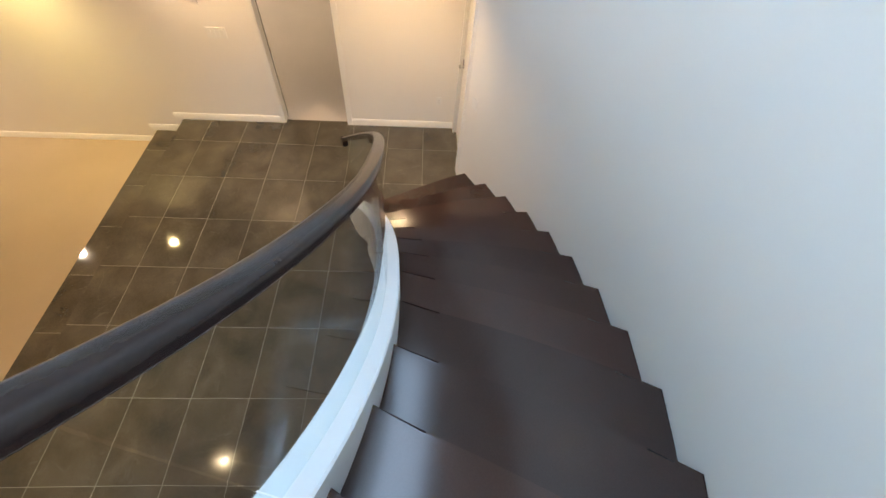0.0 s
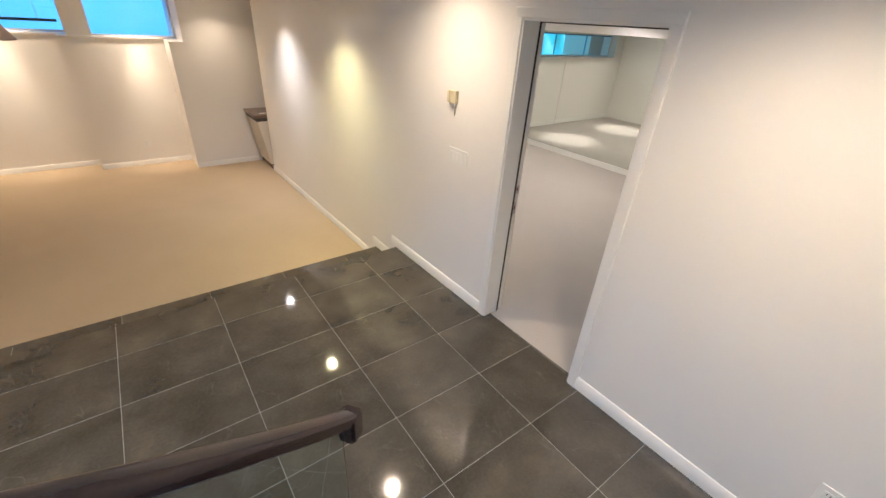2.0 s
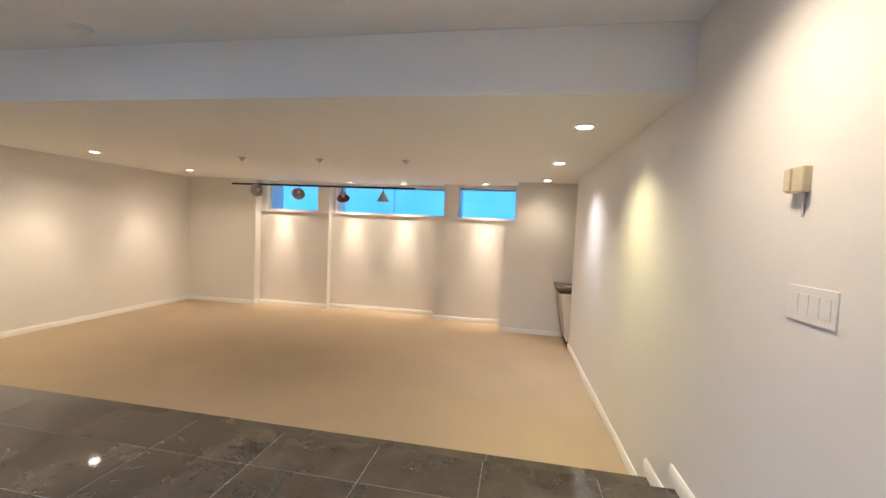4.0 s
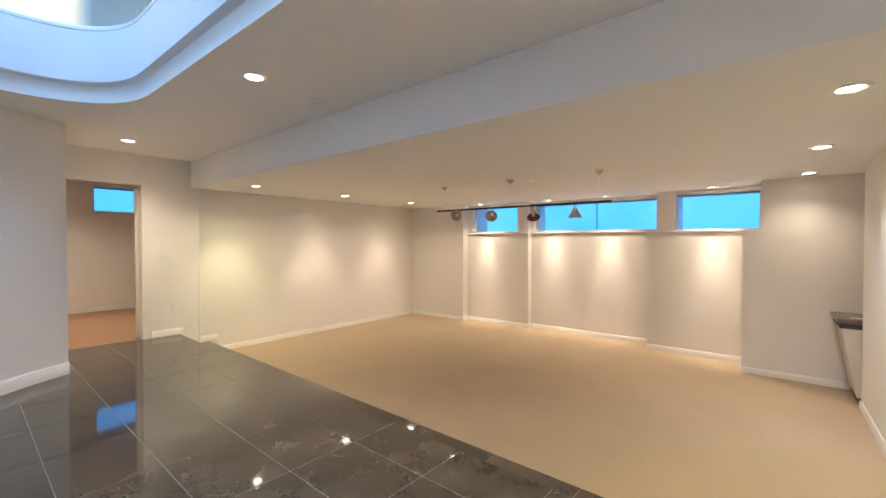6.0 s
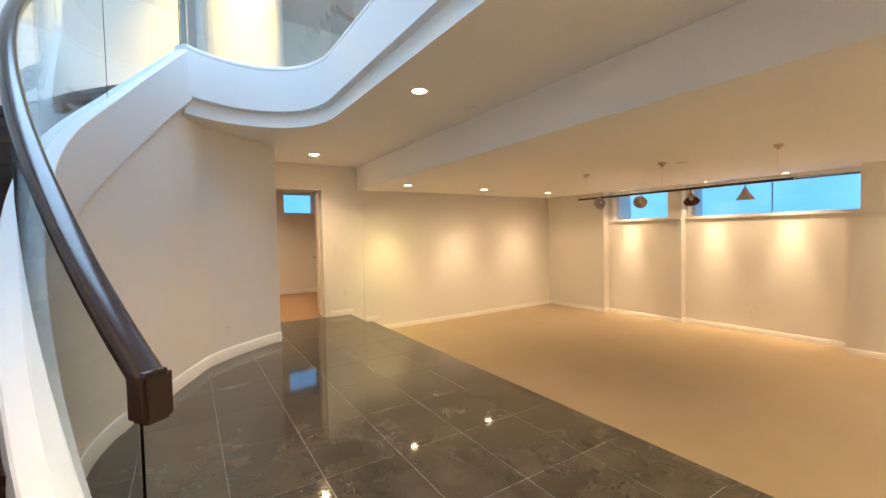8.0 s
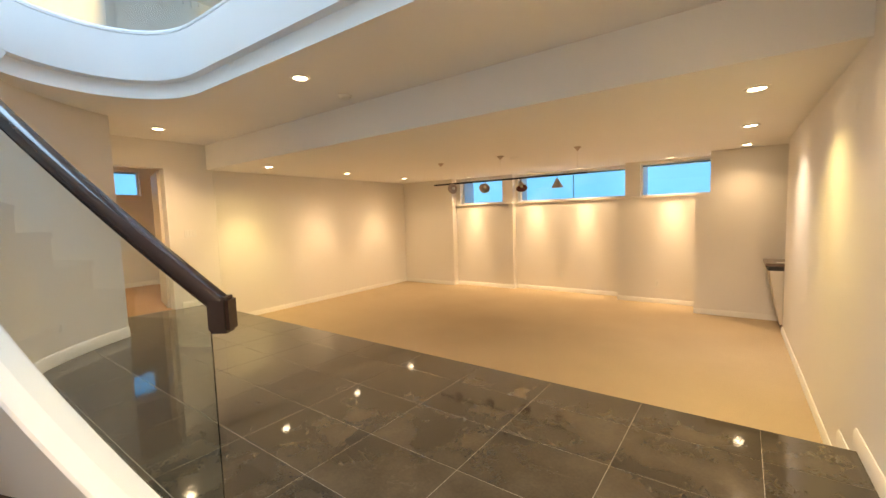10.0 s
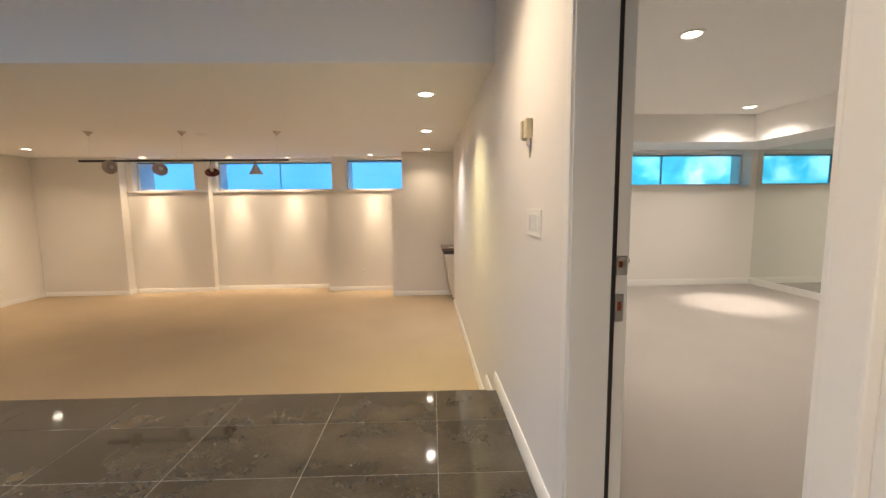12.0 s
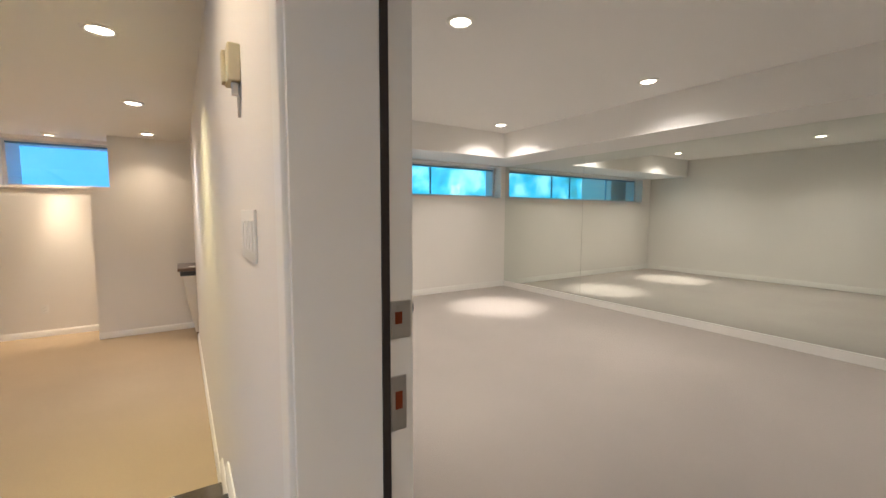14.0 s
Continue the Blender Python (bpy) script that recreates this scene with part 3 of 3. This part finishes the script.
RAILPROFILE = [(0.025 * math.copysign(abs(math.cos(q)) ** 0.6, math.cos(q)), 0.0215 * math.copysign(abs(math.sin(q)) ** 0.6, math.sin(q))) for q in [2 * math.pi * i / 20 for i in range(20)]]
handrail = part("handrail", sweep([rail_point(a) for a in ANG], RAILPROFILE), RAIL, stair, "dark varnished rounded handrail", smooth=True)
# the rail's lower end turns straight down
ex, ey, ez = rail_point(A0)
bm = sweep([(ex, ey, ez + 0.021), (ex, ey, ez - 0.070)], [(0.027, 0.027), (-0.027, 0.027), (-0.027, -0.027), (0.027, -0.027)])
bmesh.ops.bevel(bm, geom=bm.edges[:], offset=0.008, segments=2, affect="EDGES")
bmesh.ops.rotate(bm, verts=bm.verts[:], cent=(ex, ey, ez), matrix=Matrix.Rotation(radians(A0), 3, "Z"))
part("rail_end", bm, RAIL, handrail, "square drop at the rail's end")
# curved glass panels between curb and rail
PANELS = 4
for j in range(PANELS):
    a0, a1 = A0 - 0.6 + (A1 - A0) * j / PANELS, A0 - 0.6 + (A1 - A0) * (j + 1) / PANELS + 0.07
    bm = bmesh.new()
    rws = []
    for i in range(13):
        a = a0 + (a1 - a0) * i / 12
        r = cap_r(a) + CURB_W / 2
        rws.append([bm.verts.new((*polar(q, a), z)) for q, z in ((r - 0.003, cap_z(a) - 0.01), (r - 0.003, cap_z(a) + RAIL_H - 0.02), (r + 0.003, cap_z(a) + RAIL_H - 0.02), (r + 0.003, cap_z(a) - 0.01))])
    for r, q in zip(rws, rws[1:]):
        for i in range(4):
            bm.faces.new((r[i], r[(i + 1) % 4], q[(i + 1) % 4], q[i]))
    bm.faces.new(rws[0]), bm.faces.new(rws[-1][::-1])
    ob = part("glass_panel", bm, GLASS, stair, "clear curved glass panel", smooth=True)
    ob.visible_shadow = False
# glass and rail that run on along the opening above
upper_rail = thing("gallery_balustrade", "glass balustrade with dark rail on the white curb above the hall", "balustrade")
mid = offset(edge, -0.02)
bm = bmesh.new()
rws = [[bm.verts.new((x, y, z)) for x, y, z in ((*p, 3.12), (*p, 3.86), (*q, 3.86), (*q, 3.12))] for p, q in zip(mid, offset(edge, -0.032))]
for r, q in zip(rws, rws[1:]):
    for i in range(4):
        bm.faces.new((r[i], r[(i + 1) % 4], q[(i + 1) % 4], q[i]))
ob = part("glass_panel", bm, GLASS, upper_rail)
ob.visible_shadow = False
part("handrail", sweep([(x, y, 3.88) for x, y in mid], RAILPROFILE), RAIL, upper_rail, "dark rail", smooth=True)

# ---- baseboards ----
def baseboard(name, line, z, h=0.09, t=0.015):
    """A moulded board along a line of the plan; the wall is on its right-hand side as the line runs."""
    bm = bmesh.new()
    rows = []
    for i, p in enumerate(line):
        a, b = line[max(0, i - 1)], line[min(len(line) - 1, i + 1)]
        d = Vector((b[0] - a[0], b[1] - a[1])).normalized()
        nrm = Vector((-d.y, d.x))
        rows.append([bm.verts.new((p[0] + nrm.x * s, p[1] + nrm.y * s, z + u)) for s, u in ((0.0, 0.0), (t, 0.0), (t, h - 0.018), (t * 0.55, h - 0.006), (t * 0.4, h), (0.0, h))])
    for r, q in zip(rows, rows[1:]):
        for i in range(6):
            bm.faces.new((r[i], r[(i + 1) % 6], q[(i + 1) % 6], q[i]))
    bm.faces.new(rows[0]), bm.faces.new(rows[-1][::-1])
    return structure(name, bm, TRIM, "white painted baseboard along the wall", "baseboard", True)


baseboard("baseboard_east_hall", [(0, -1.385), (0, -0.06)], 0.0)
baseboard("baseboard_east_south", [(0, -3.63), (0, -2.305)], 0.0)
baseboard("baseboard_east_step", [(0, -0.06), (0, 0.33)], -0.19)
baseboard("baseboard_east_room", [(0, 0.25), (0, 3.78)], CARPET_Z, 0.078)
baseboard("baseboard_west_room", [(XL, 4.95), (XL, 0.25)], CARPET_Z, 0.078)
baseboard("baseboard_west_hall", [(XH, 0.02), (XH, -0.36)], 0.0)
baseboard("baseboard_west_step", [(XL, 0.52), (XL, 0.262)], -0.19)
for nm, x0, x1, y, top in BAYS:
    baseboard("baseboard_" + nm[5:], [(min(x1, -0.0), y), (max(x0, XL), y)], CARPET_Z, 0.078)
baseboard("baseboard_bay_side_a", [(-5.93, 5.13), (-5.93, 4.95)], CARPET_Z)
baseboard("baseboard_bay_side_b", [(-4.47, 5.27), (-4.47, 5.13)], CARPET_Z)
baseboard("baseboard_under_stair", [tuple(p) for p in UNDER[::-1]], 0.0, 0.12)
baseboard("baseboard_gym_north", [(GX, GY), (T, GY)], 0.0)
baseboard("baseboard_gym_west", [(T, 2.8), (T, -0.6)], 0.0)
baseboard("baseboard_west_room", [(-10.7, 1.0), (-10.7, -2.8)], 0.0)


# ---- doors ----
def casing(name, rows, label):
    bm = bmesh.new()
    for r in rows:
        box(bm, *r, bevel=0.004)
    return structure(name, bm, TRIM, label, "door casing")


casing("casing_gym_door", [(-0.02, 0.0, -1.435, -1.385, 0.0, 2.03), (-0.02, 0.0, -2.305, -2.255, 0.0, 2.03), (-0.02, 0.0, -2.305, -1.385, 2.03, 2.08)], "white painted casing round the gym doorway")
structure("jamb_gym_door", boxes((-0.012, 0.118, -1.447, -1.435, 0.0, 2.03), (-0.012, 0.145, -2.255, -2.243, 0.0, 2.03), (-0.012, 0.118, -2.243, -1.447, 2.018, 2.03)), TRIM, "white painted door jamb lining", "jamb")
# solid dark strip painted as the shade in the gap between jamb and door
structure("jamb_gap_shade", boxes((0.1185, 0.131, -1.450, -1.4355, 0.0, 2.03), (0.1185, 0.131, -2.241, -1.450, 2.012, 2.0295)), GAPSHADE, "dark strip standing for the shaded gap beside the sliding door", "seal")
door = thing("sliding_door", "white painted sliding door, open, with steel lock plates", "door", (0.153, -1.443, 0.012))
part("leaf", boxes((-0.022, 0.022, 0.0, 0.76, 0.0, 2.0), bevel=0.003), TRIM, door)
for z, h, nm in ((0.825, 0.09, "latch_plate"), (0.976, 0.06, "lock_plate")):
    pl = part(nm, boxes((-0.018, 0.008 if nm == "latch_plate" else 0.016, -0.003, 0.001, z, z + h), bevel=0.001), STEEL, door, "satin steel plate")
    part("bolt_hole", boxes((-0.012, 0.0, -0.0045, 0.0, z + h * 0.4, z + h * 0.72)), COPPER, pl, "dark copper-coloured bolt opening")
    if nm == "lock_plate":
        part("screw", lathe([(0.0, -0.0045), (0.004, -0.004), (0.004, 0)], 10, m=Matrix.Translation((-0.006, 0, z + 0.052)) @ pose(0, 0, 0, -90, 0, 0)), STEEL, pl)
        part("thumb_turn", lathe([(0.0, 0.012), (0.014, 0.011), (0.019, 0.006), (0.021, 0.0)], 20, m=Matrix.Translation((0.021, 0.03, z + 0.042)) @ pose(0, 0, 0, 0, 90, 0)), SLOT, door, "dark round thumb turn", smooth=True)

closet = thing("panel_door", "white closed flush door at the stair foot", "door", (-0.445, -3.70, 0.0))
part("leaf", boxes((-0.345, 0.345, -0.02, 0.02, 0.012, 2.04), bevel=0.003), TRIM, closet)
part("strike", boxes((0.335, 0.352, 0.018, 0.026, 0.92, 1.02), bevel=0.002), SLOT, closet, "dark metal latch")
knob = part("knob", lathe([(0.0, 0.062), (0.02, 0.058), (0.027, 0.045), (0.02, 0.03), (0.011, 0.024), (0.011, 0.006), (0.026, 0.004), (0.026, 0.0)], 24, m=Matrix.Translation((0.285, 0.02, 0.97)) @ pose(0, 0, 0, -90, 0, 0)), STEEL, closet, "satin steel knob", smooth=True)
casing("casing_closet_door", [(-0.105, -0.035, -3.65, -3.632, 0.0, 2.06), (-0.86, -0.79, -3.65, -3.632, 0.0, 2.06), (-0.86, -0.035, -3.65, -3.632, 2.06, 2.13)], "white painted casing round the closed door")
structure("jamb_west_door", boxes((XH - T - 0.005, XH + 0.004, -0.455, -0.44, 0.0, 2.11), (XH - T - 0.005, XH + 0.004, -1.26, -1.245, 0.0, 2.11), (XH - T - 0.005, XH + 0.004, -1.245, -0.455, 2.095, 2.11)), TRIM, "white painted jamb of the far doorway", "jamb")
far_door = thing("bedroom_door", "brown-toned flush door standing open in the bedroom", "door", (XH - T - 0.02, -0.47, 0.012), rz=166.5)
part("leaf", boxes((0.0, 0.75, -0.02, 0.02, 0.0, 2.05), bevel=0.003), CABINET, far_door)
part("knob", lathe([(0.0, 0.06), (0.025, 0.05), (0.012, 0.02), (0.012, 0.0)], 16, m=Matrix.Translation((0.69, 0.02, 0.95)) @ pose(0, 0, 0, -90, 0, 0)), STEEL, far_door, "steel knob", smooth=True)


# ---- windows ----
def window(name, x0, x1, y, z0, z1, bars, label, rz=0):
    w = thing(name, label, "window", ((x0 + x1) / 2, y, z0), kind="structure", rz=rz)
    a, h = (x1 - x0) / 2, z1 - z0
    fr = 0.028
    bm = boxes((-a, a, -0.025, 0.025, 0, fr), (-a, a, -0.025, 0.025, h - fr, h), (-a, -a + fr, -0.025, 0.025, fr, h - fr), (a - fr, a, -0.025, 0.025, fr, h - fr))
    part("window_frame", bm, FRAME, w)
    part("head_track", boxes((-a + fr, a - fr, -0.03, -0.005, h - fr - 0.022, h - fr)), BRONZE, w, "dark track at the window head")
    for u in bars:
        part("mullion", boxes((-a + u * 2 * a - 0.007, -a + u * 2 * a + 0.007, -0.012, 0.012, fr, h - fr - 0.022)), BRONZE, w, "dark sliding sash bar")
    cuts = [0, *bars, 1]
    for u, v in zip(cuts, cuts[1:]):
        p = part("pane", boxes((-a + u * 2 * a + 0.02, -a + v * 2 * a - 0.02, 0.002, 0.008, fr, h - fr - 0.02)), PANE, w)
        p.visible_shadow = False
    return w


window("window_1", -5.82, -4.72, 5.30, 1.53, 2.085, [], "small high window under the ceiling, blue dusk outside")
window("window_2", -4.40, -2.16, 5.42, 1.53, 2.085, [0.52], "wide high sliding window under the ceiling, blue dusk outside")
window("window_3", -1.91, -0.845, 5.10, 1.51, 2.085, [], "small high window under the ceiling, blue dusk outside")
window("window_4", 0.45, GX - 0.09, GY + 0.2, 1.46, 1.945, [0.26, 0.55, 0.68], "long high gym window, blue dusk and foliage outside")
window("window_5", -0.34, 0.34, 0, 0, 0.5, [], "small high bedroom window").matrix_basis = pose(-10.8, 0.0, 1.89, 0, 0, 90)
window("window_6", -0.775, 0.775, 0, 0, 0.9, [0.5], "upper storey window with blue dusk outside").matrix_basis = pose(-9.3, -3.325, 4.45, 0, 0, 90)
for x0, x1, y0, y1, z in ((-5.93, -4.47, 5.10, 5.285, 1.50), (-4.47, -2.28, 5.24, 5.40, 1.50), (-2.28, -1.035, 4.92, 5.085, 1.49), (-2.28, -2.1, 5.086, 5.40, 1.50)):
    structure("window_sill", boxes((x0 + 0.002, x1 - 0.002, y0, y1, z + 0.001, z + 0.028), bevel=0.004), TRIM, "white painted window sill ledge", "sill")


# ---- track lamp ----
track = thing("track_light", "black ceiling-hung track with four swivelling lamp heads, unlit", "track light", (-3.345, 2.445, ROOM_TOP))
part("track_bar", boxes((-1.235, 1.235, -0.014, 0.014, -0.355, -0.332), bevel=0.003), TRACK, track, "slim black track")
for x in (-1.10, -0.018, 1.106):
    part("canopy", lathe([(0.0, -0.052), (0.006, -0.05), (0.046, -0.006), (0.046, 0.0)], 24, m=Matrix.Translation((x, 0, 0))), SHADEMAT, track, "small cone canopy", smooth=True)
    part("rod", lathe([(0.0016, -0.335), (0.0016, -0.04)], 8, m=Matrix.Translation((x, 0, 0))), PLASTIC, track)
for x, tilt, turn, red in ((-0.83, 78, 190, 0), (-0.28, 62, 200, 0), (0.30, 35, 215, 1), (0.83, 4, 0, 0)):
    hm = Matrix.Translation((x, 0, -0.405)) @ pose(0, 0, 0, 0, 0, turn) @ pose(0, 0, 0, tilt, 0, 0)
    stem = part("stem", lathe([(0.005, -0.405), (0.005, -0.352), (0.016, -0.352), (0.016, -0.345)], 10, m=Matrix.Translation((x, 0, 0))), TRACK, track)
    head = part("lamp_head", lathe([(0.0, 0.02), (0.016, 0.018), (0.022, 0.0), (0.03, -0.02), (0.082, -0.105), (0.080, -0.108), (0.055, -0.068)], 28, m=hm), SHADEMAT, track, "brushed cone-shaped lamp head", smooth=True)
    part("reflector", lathe([(0.0785, -0.1065), (0.05, -0.06), (0.0, -0.05)], 24, m=hm), REDCONE if red else SHADEMAT, head, "dull inner reflector", smooth=True)
    part("bulb", lathe([(0.0, -0.085), (0.018, -0.08), (0.022, -0.066), (0.018, -0.055)], 16, m=hm), PLASTIC, head, "unlit reflector bulb", smooth=True)


# ---- wall plates and small fittings ----
def plate(name, label, category, m, w, h, kind_of):
    ob = new(name)
    ob.matrix_basis = m
    tagged(ob, label, category)
    part("plate", boxes((-w / 2, w / 2, -0.006, 0.0, -h / 2, h / 2), bevel=0.002), PLASTIC, ob)
    if kind_of == "outlet":
        for z in (-0.02, 0.02):
            s = part("socket", boxes((-0.016, 0.016, -0.009, -0.005, z - 0.014, z + 0.014), bevel=0.003), PLASTIC, ob)
            for x in (-0.006, 0.006):
                part("slot", boxes((x - 0.0012, x + 0.0012, -0.0095, -0.0088, z - 0.005, z + 0.006)), SLOT, s)
    else:
        n = kind_of
        for i in range(n):
            x = (i - (n - 1) / 2) * 0.046
            part("rocker", boxes((x - 0.016, x + 0.016, -0.0085, -0.005, -0.033, 0.033), bevel=0.0012), PLASTIC, ob)
    return ob


plate("light_switch", "white four-gang rocker switch plate on the wall", "light switch", pose(0, -0.977, 1.135, 0, 0, -90), 0.21, 0.115, 4)
plate("wall_outlet", "white duplex outlet low on the wall near the closed door", "outlet", pose(0, -3.43, 0.40, 0, 0, -90), 0.07, 0.115, "outlet")
plate("wall_outlet", "white duplex outlet under the wide window", "outlet", pose(-3.45, 5.27, -0.03), 0.07, 0.115, "outlet")
plate("wall_outlet", "white duplex outlet under the small window", "outlet", pose(-1.62, 4.95, -0.03), 0.07, 0.115, "outlet")
plate("wall_outlet", "white duplex outlet on the hall's end wall", "outlet", pose(XH, -0.08, 0.38, 0, 0, 90), 0.07, 0.115, "outlet")
plate("light_switch", "white three-gang switch plate beside the far doorway", "light switch", pose(XH, -0.16, 1.13, 0, 0, 90), 0.17, 0.115, 3)
ux, uy = UNDER[50]
plate("wall_outlet", "white duplex outlet on the curved wall", "outlet", pose(ux, uy, 0.33, 0, 0, -47) @ pose(0, -0.004, 0, 0, 0, 180), 0.07, 0.115, "outlet")
ox, oy = polar(r_out(-57.9) - 0.001, -57.9)
plate("light_switch", "white single rocker switch plate on the curved stair wall", "light switch", pose(ox, oy, 1.09, 0, 0, -57.9 - 90), 0.075, 0.115, 1)
phone = thing("door_intercom", "aged cream wall intercom handset with hanging hook", "intercom", (0, -0.885, 1.54))
part("housing", boxes((-0.028, 0.0, -0.042, 0.042, -0.045, 0.04), bevel=0.005), CREAM, phone)
part("cradle", boxes((-0.036, -0.027, 0.008, 0.04, -0.04, 0.036), bevel=0.004), CREAM, phone, "raised cream handset rest")
part("hook", boxes((-0.02, -0.004, -0.026, -0.010, -0.075, -0.044), bevel=0.003), STEEL, phone, "small hanging metal hook")
part("cord", boxes((-0.008, -0.002, -0.02, -0.016, -0.125, -0.074)), STEEL, phone)
smoke = thing("smoke_detector", "round cream smoke detector on the hall ceiling", "smoke detector", (-3.73, -0.16, HALL_TOP))
part("base", lathe([(0.0, -0.012), (0.068, -0.012), (0.07, 0.0)], 32), TRIM, smoke, smooth=False)
part("cover", lathe([(0.0, -0.042), (0.035, -0.04), (0.052, -0.03), (0.058, -0.012)], 32), TRIM, smoke, smooth=True)
speaker = thing("ceiling_speaker", "flat round white disc on the room ceiling", "ceiling speaker", (-3.25, 2.70, ROOM_TOP))
part("disc", lathe([(0.0, -0.012), (0.06, -0.011), (0.075, -0.004), (0.078, 0.0)], 32), PLASTIC, speaker, smooth=True)

# ---- bar counter in the corner niche ----
structure("niche", boxes((0.62, 0.70, 3.70, 4.50, -0.5, 2.3), (T, 0.62, 3.70, 3.78, -0.5, 2.3), (T + 0.001, 0.62, 4.432, 4.50, -0.5, 2.3), (T - 0.03, 0.62, 3.78, 4.43, ROOM_TOP, 2.3), (0.15, 0.62, 3.78, 4.432, -0.5, CARPET_Z)), PAINT, "white recess behind the bar counter", "niche")
bar = thing("bar_counter", "brown stone counter on a sloped cream cabinet in the niche", "counter", (0, 0, CARPET_Z))
part("countertop", boxes((-0.19, 0.60, 3.795, 4.425, 0.855, 0.895), bevel=0.006), STONE, bar, "polished brown stone slab")
# solid near-black block paints the shade of the slot below the countertop
part("recess_shade", boxes((-0.165, 0.60, 3.80, 4.42, 0.80, 0.853)), SLOT, bar, "dark block standing for the shaded recess under the slab")
bm = bmesh.new()
pr = [(-0.15, 0.80), (0.58, 0.80), (0.58, 0.09), (-0.03, 0.09)]
lo = [bm.verts.new((x, 3.80, z)) for x, z in pr]
hi = [bm.verts.new((x, 4.42, z)) for x, z in pr]
bm.faces.new(lo), bm.faces.new(hi[::-1])
for i in range(4):
    bm.faces.new((lo[i], lo[(i + 1) % 4], hi[(i + 1) % 4], hi[i]))
part("cabinet_body", bm, CABINET, bar, "cream painted sloping front")
part("plinth", boxes((-0.01, 0.58, 3.80, 4.42, 0.0, 0.09)), STONE, bar, "dark plinth")
tag = thing("paper_card", "small white card lying on the counter", "card", (-0.02, 3.95, CARPET_Z + 0.896))
part("sheet", boxes((-0.05, 0.05, -0.03, 0.03, 0.0, 0.003)), PLASTIC, tag)


# ---- floor tiles of the hall and its two steps, last ----
def tile_mesh(w, d, h=0.012, bev=0.0012):
    bm = bmesh.new()
    v = []
    for z, s in ((-h, 0), (-bev, 0), (0, bev)):
        v.append([bm.verts.new((x, y, z)) for x, y in ((s, s), (w - s, s), (w - s, d - s), (s, d - s))])
    for a, b in zip(v, v[1:]):
        for i in range(4):
            bm.faces.new((a[i], a[(i + 1) % 4], b[(i + 1) % 4], b[i]))
    bm.faces.new(v[2])
    bmesh.ops.recalc_face_normals(bm, faces=bm.faces[:])
    me = bpy.data.meshes.new("tile")
    bm.to_mesh(me)
    bm.free()
    me.materials.append(SLATE)
    return me


cache = {}


def tile(x0, x1, y0, y1, z):
    g = 0.0032
    key = (round(x1 - x0, 3), round(y1 - y0, 3))
    if key not in cache:
        cache[key] = tile_mesh(x1 - x0 - g, y1 - y0 - g)
    ob = new("tile", cache[key])
    ob.location = (x0 + g / 2, y0 + g / 2, z)
    ob.parent = hall_floor


TW, TD = 0.621, 0.456
xs = [0.083, -0.405]
while xs[-1] - TW > XH - 0.05:
    xs.append(xs[-1] - TW)
xs.append(XH - 0.06)
ys = [-0.145, -0.507]
while ys[-1] > -4.6:
    ys.append(ys[-1] - TD)
for x1, x0 in zip(xs, xs[1:]):
    for y1, y0 in zip(ys, ys[1:]):
        tile(x0, x1, y0, y1, 0.0)
for x1, x0 in zip(xs, xs[1:]):
    tile(x0, x1, -0.142, 0.264, -0.188)
# stone faces of the two risers
for y, z0, z1 in ((-0.145, -0.188, -0.012), (0.252, -0.40, -0.2)):
    for x1, x0 in zip(xs, xs[1:]):
        ob = new("riser_tile", bpy.data.meshes.new("riser_tile"))
        bm = boxes((x0 + 0.002, x1 - 0.002, y - 0.012, y, z0, z1))
        bm.to_mesh(ob.data)
        bm.free()
        ob.data.materials.append(SLATE)
        ob.parent = hall_floor
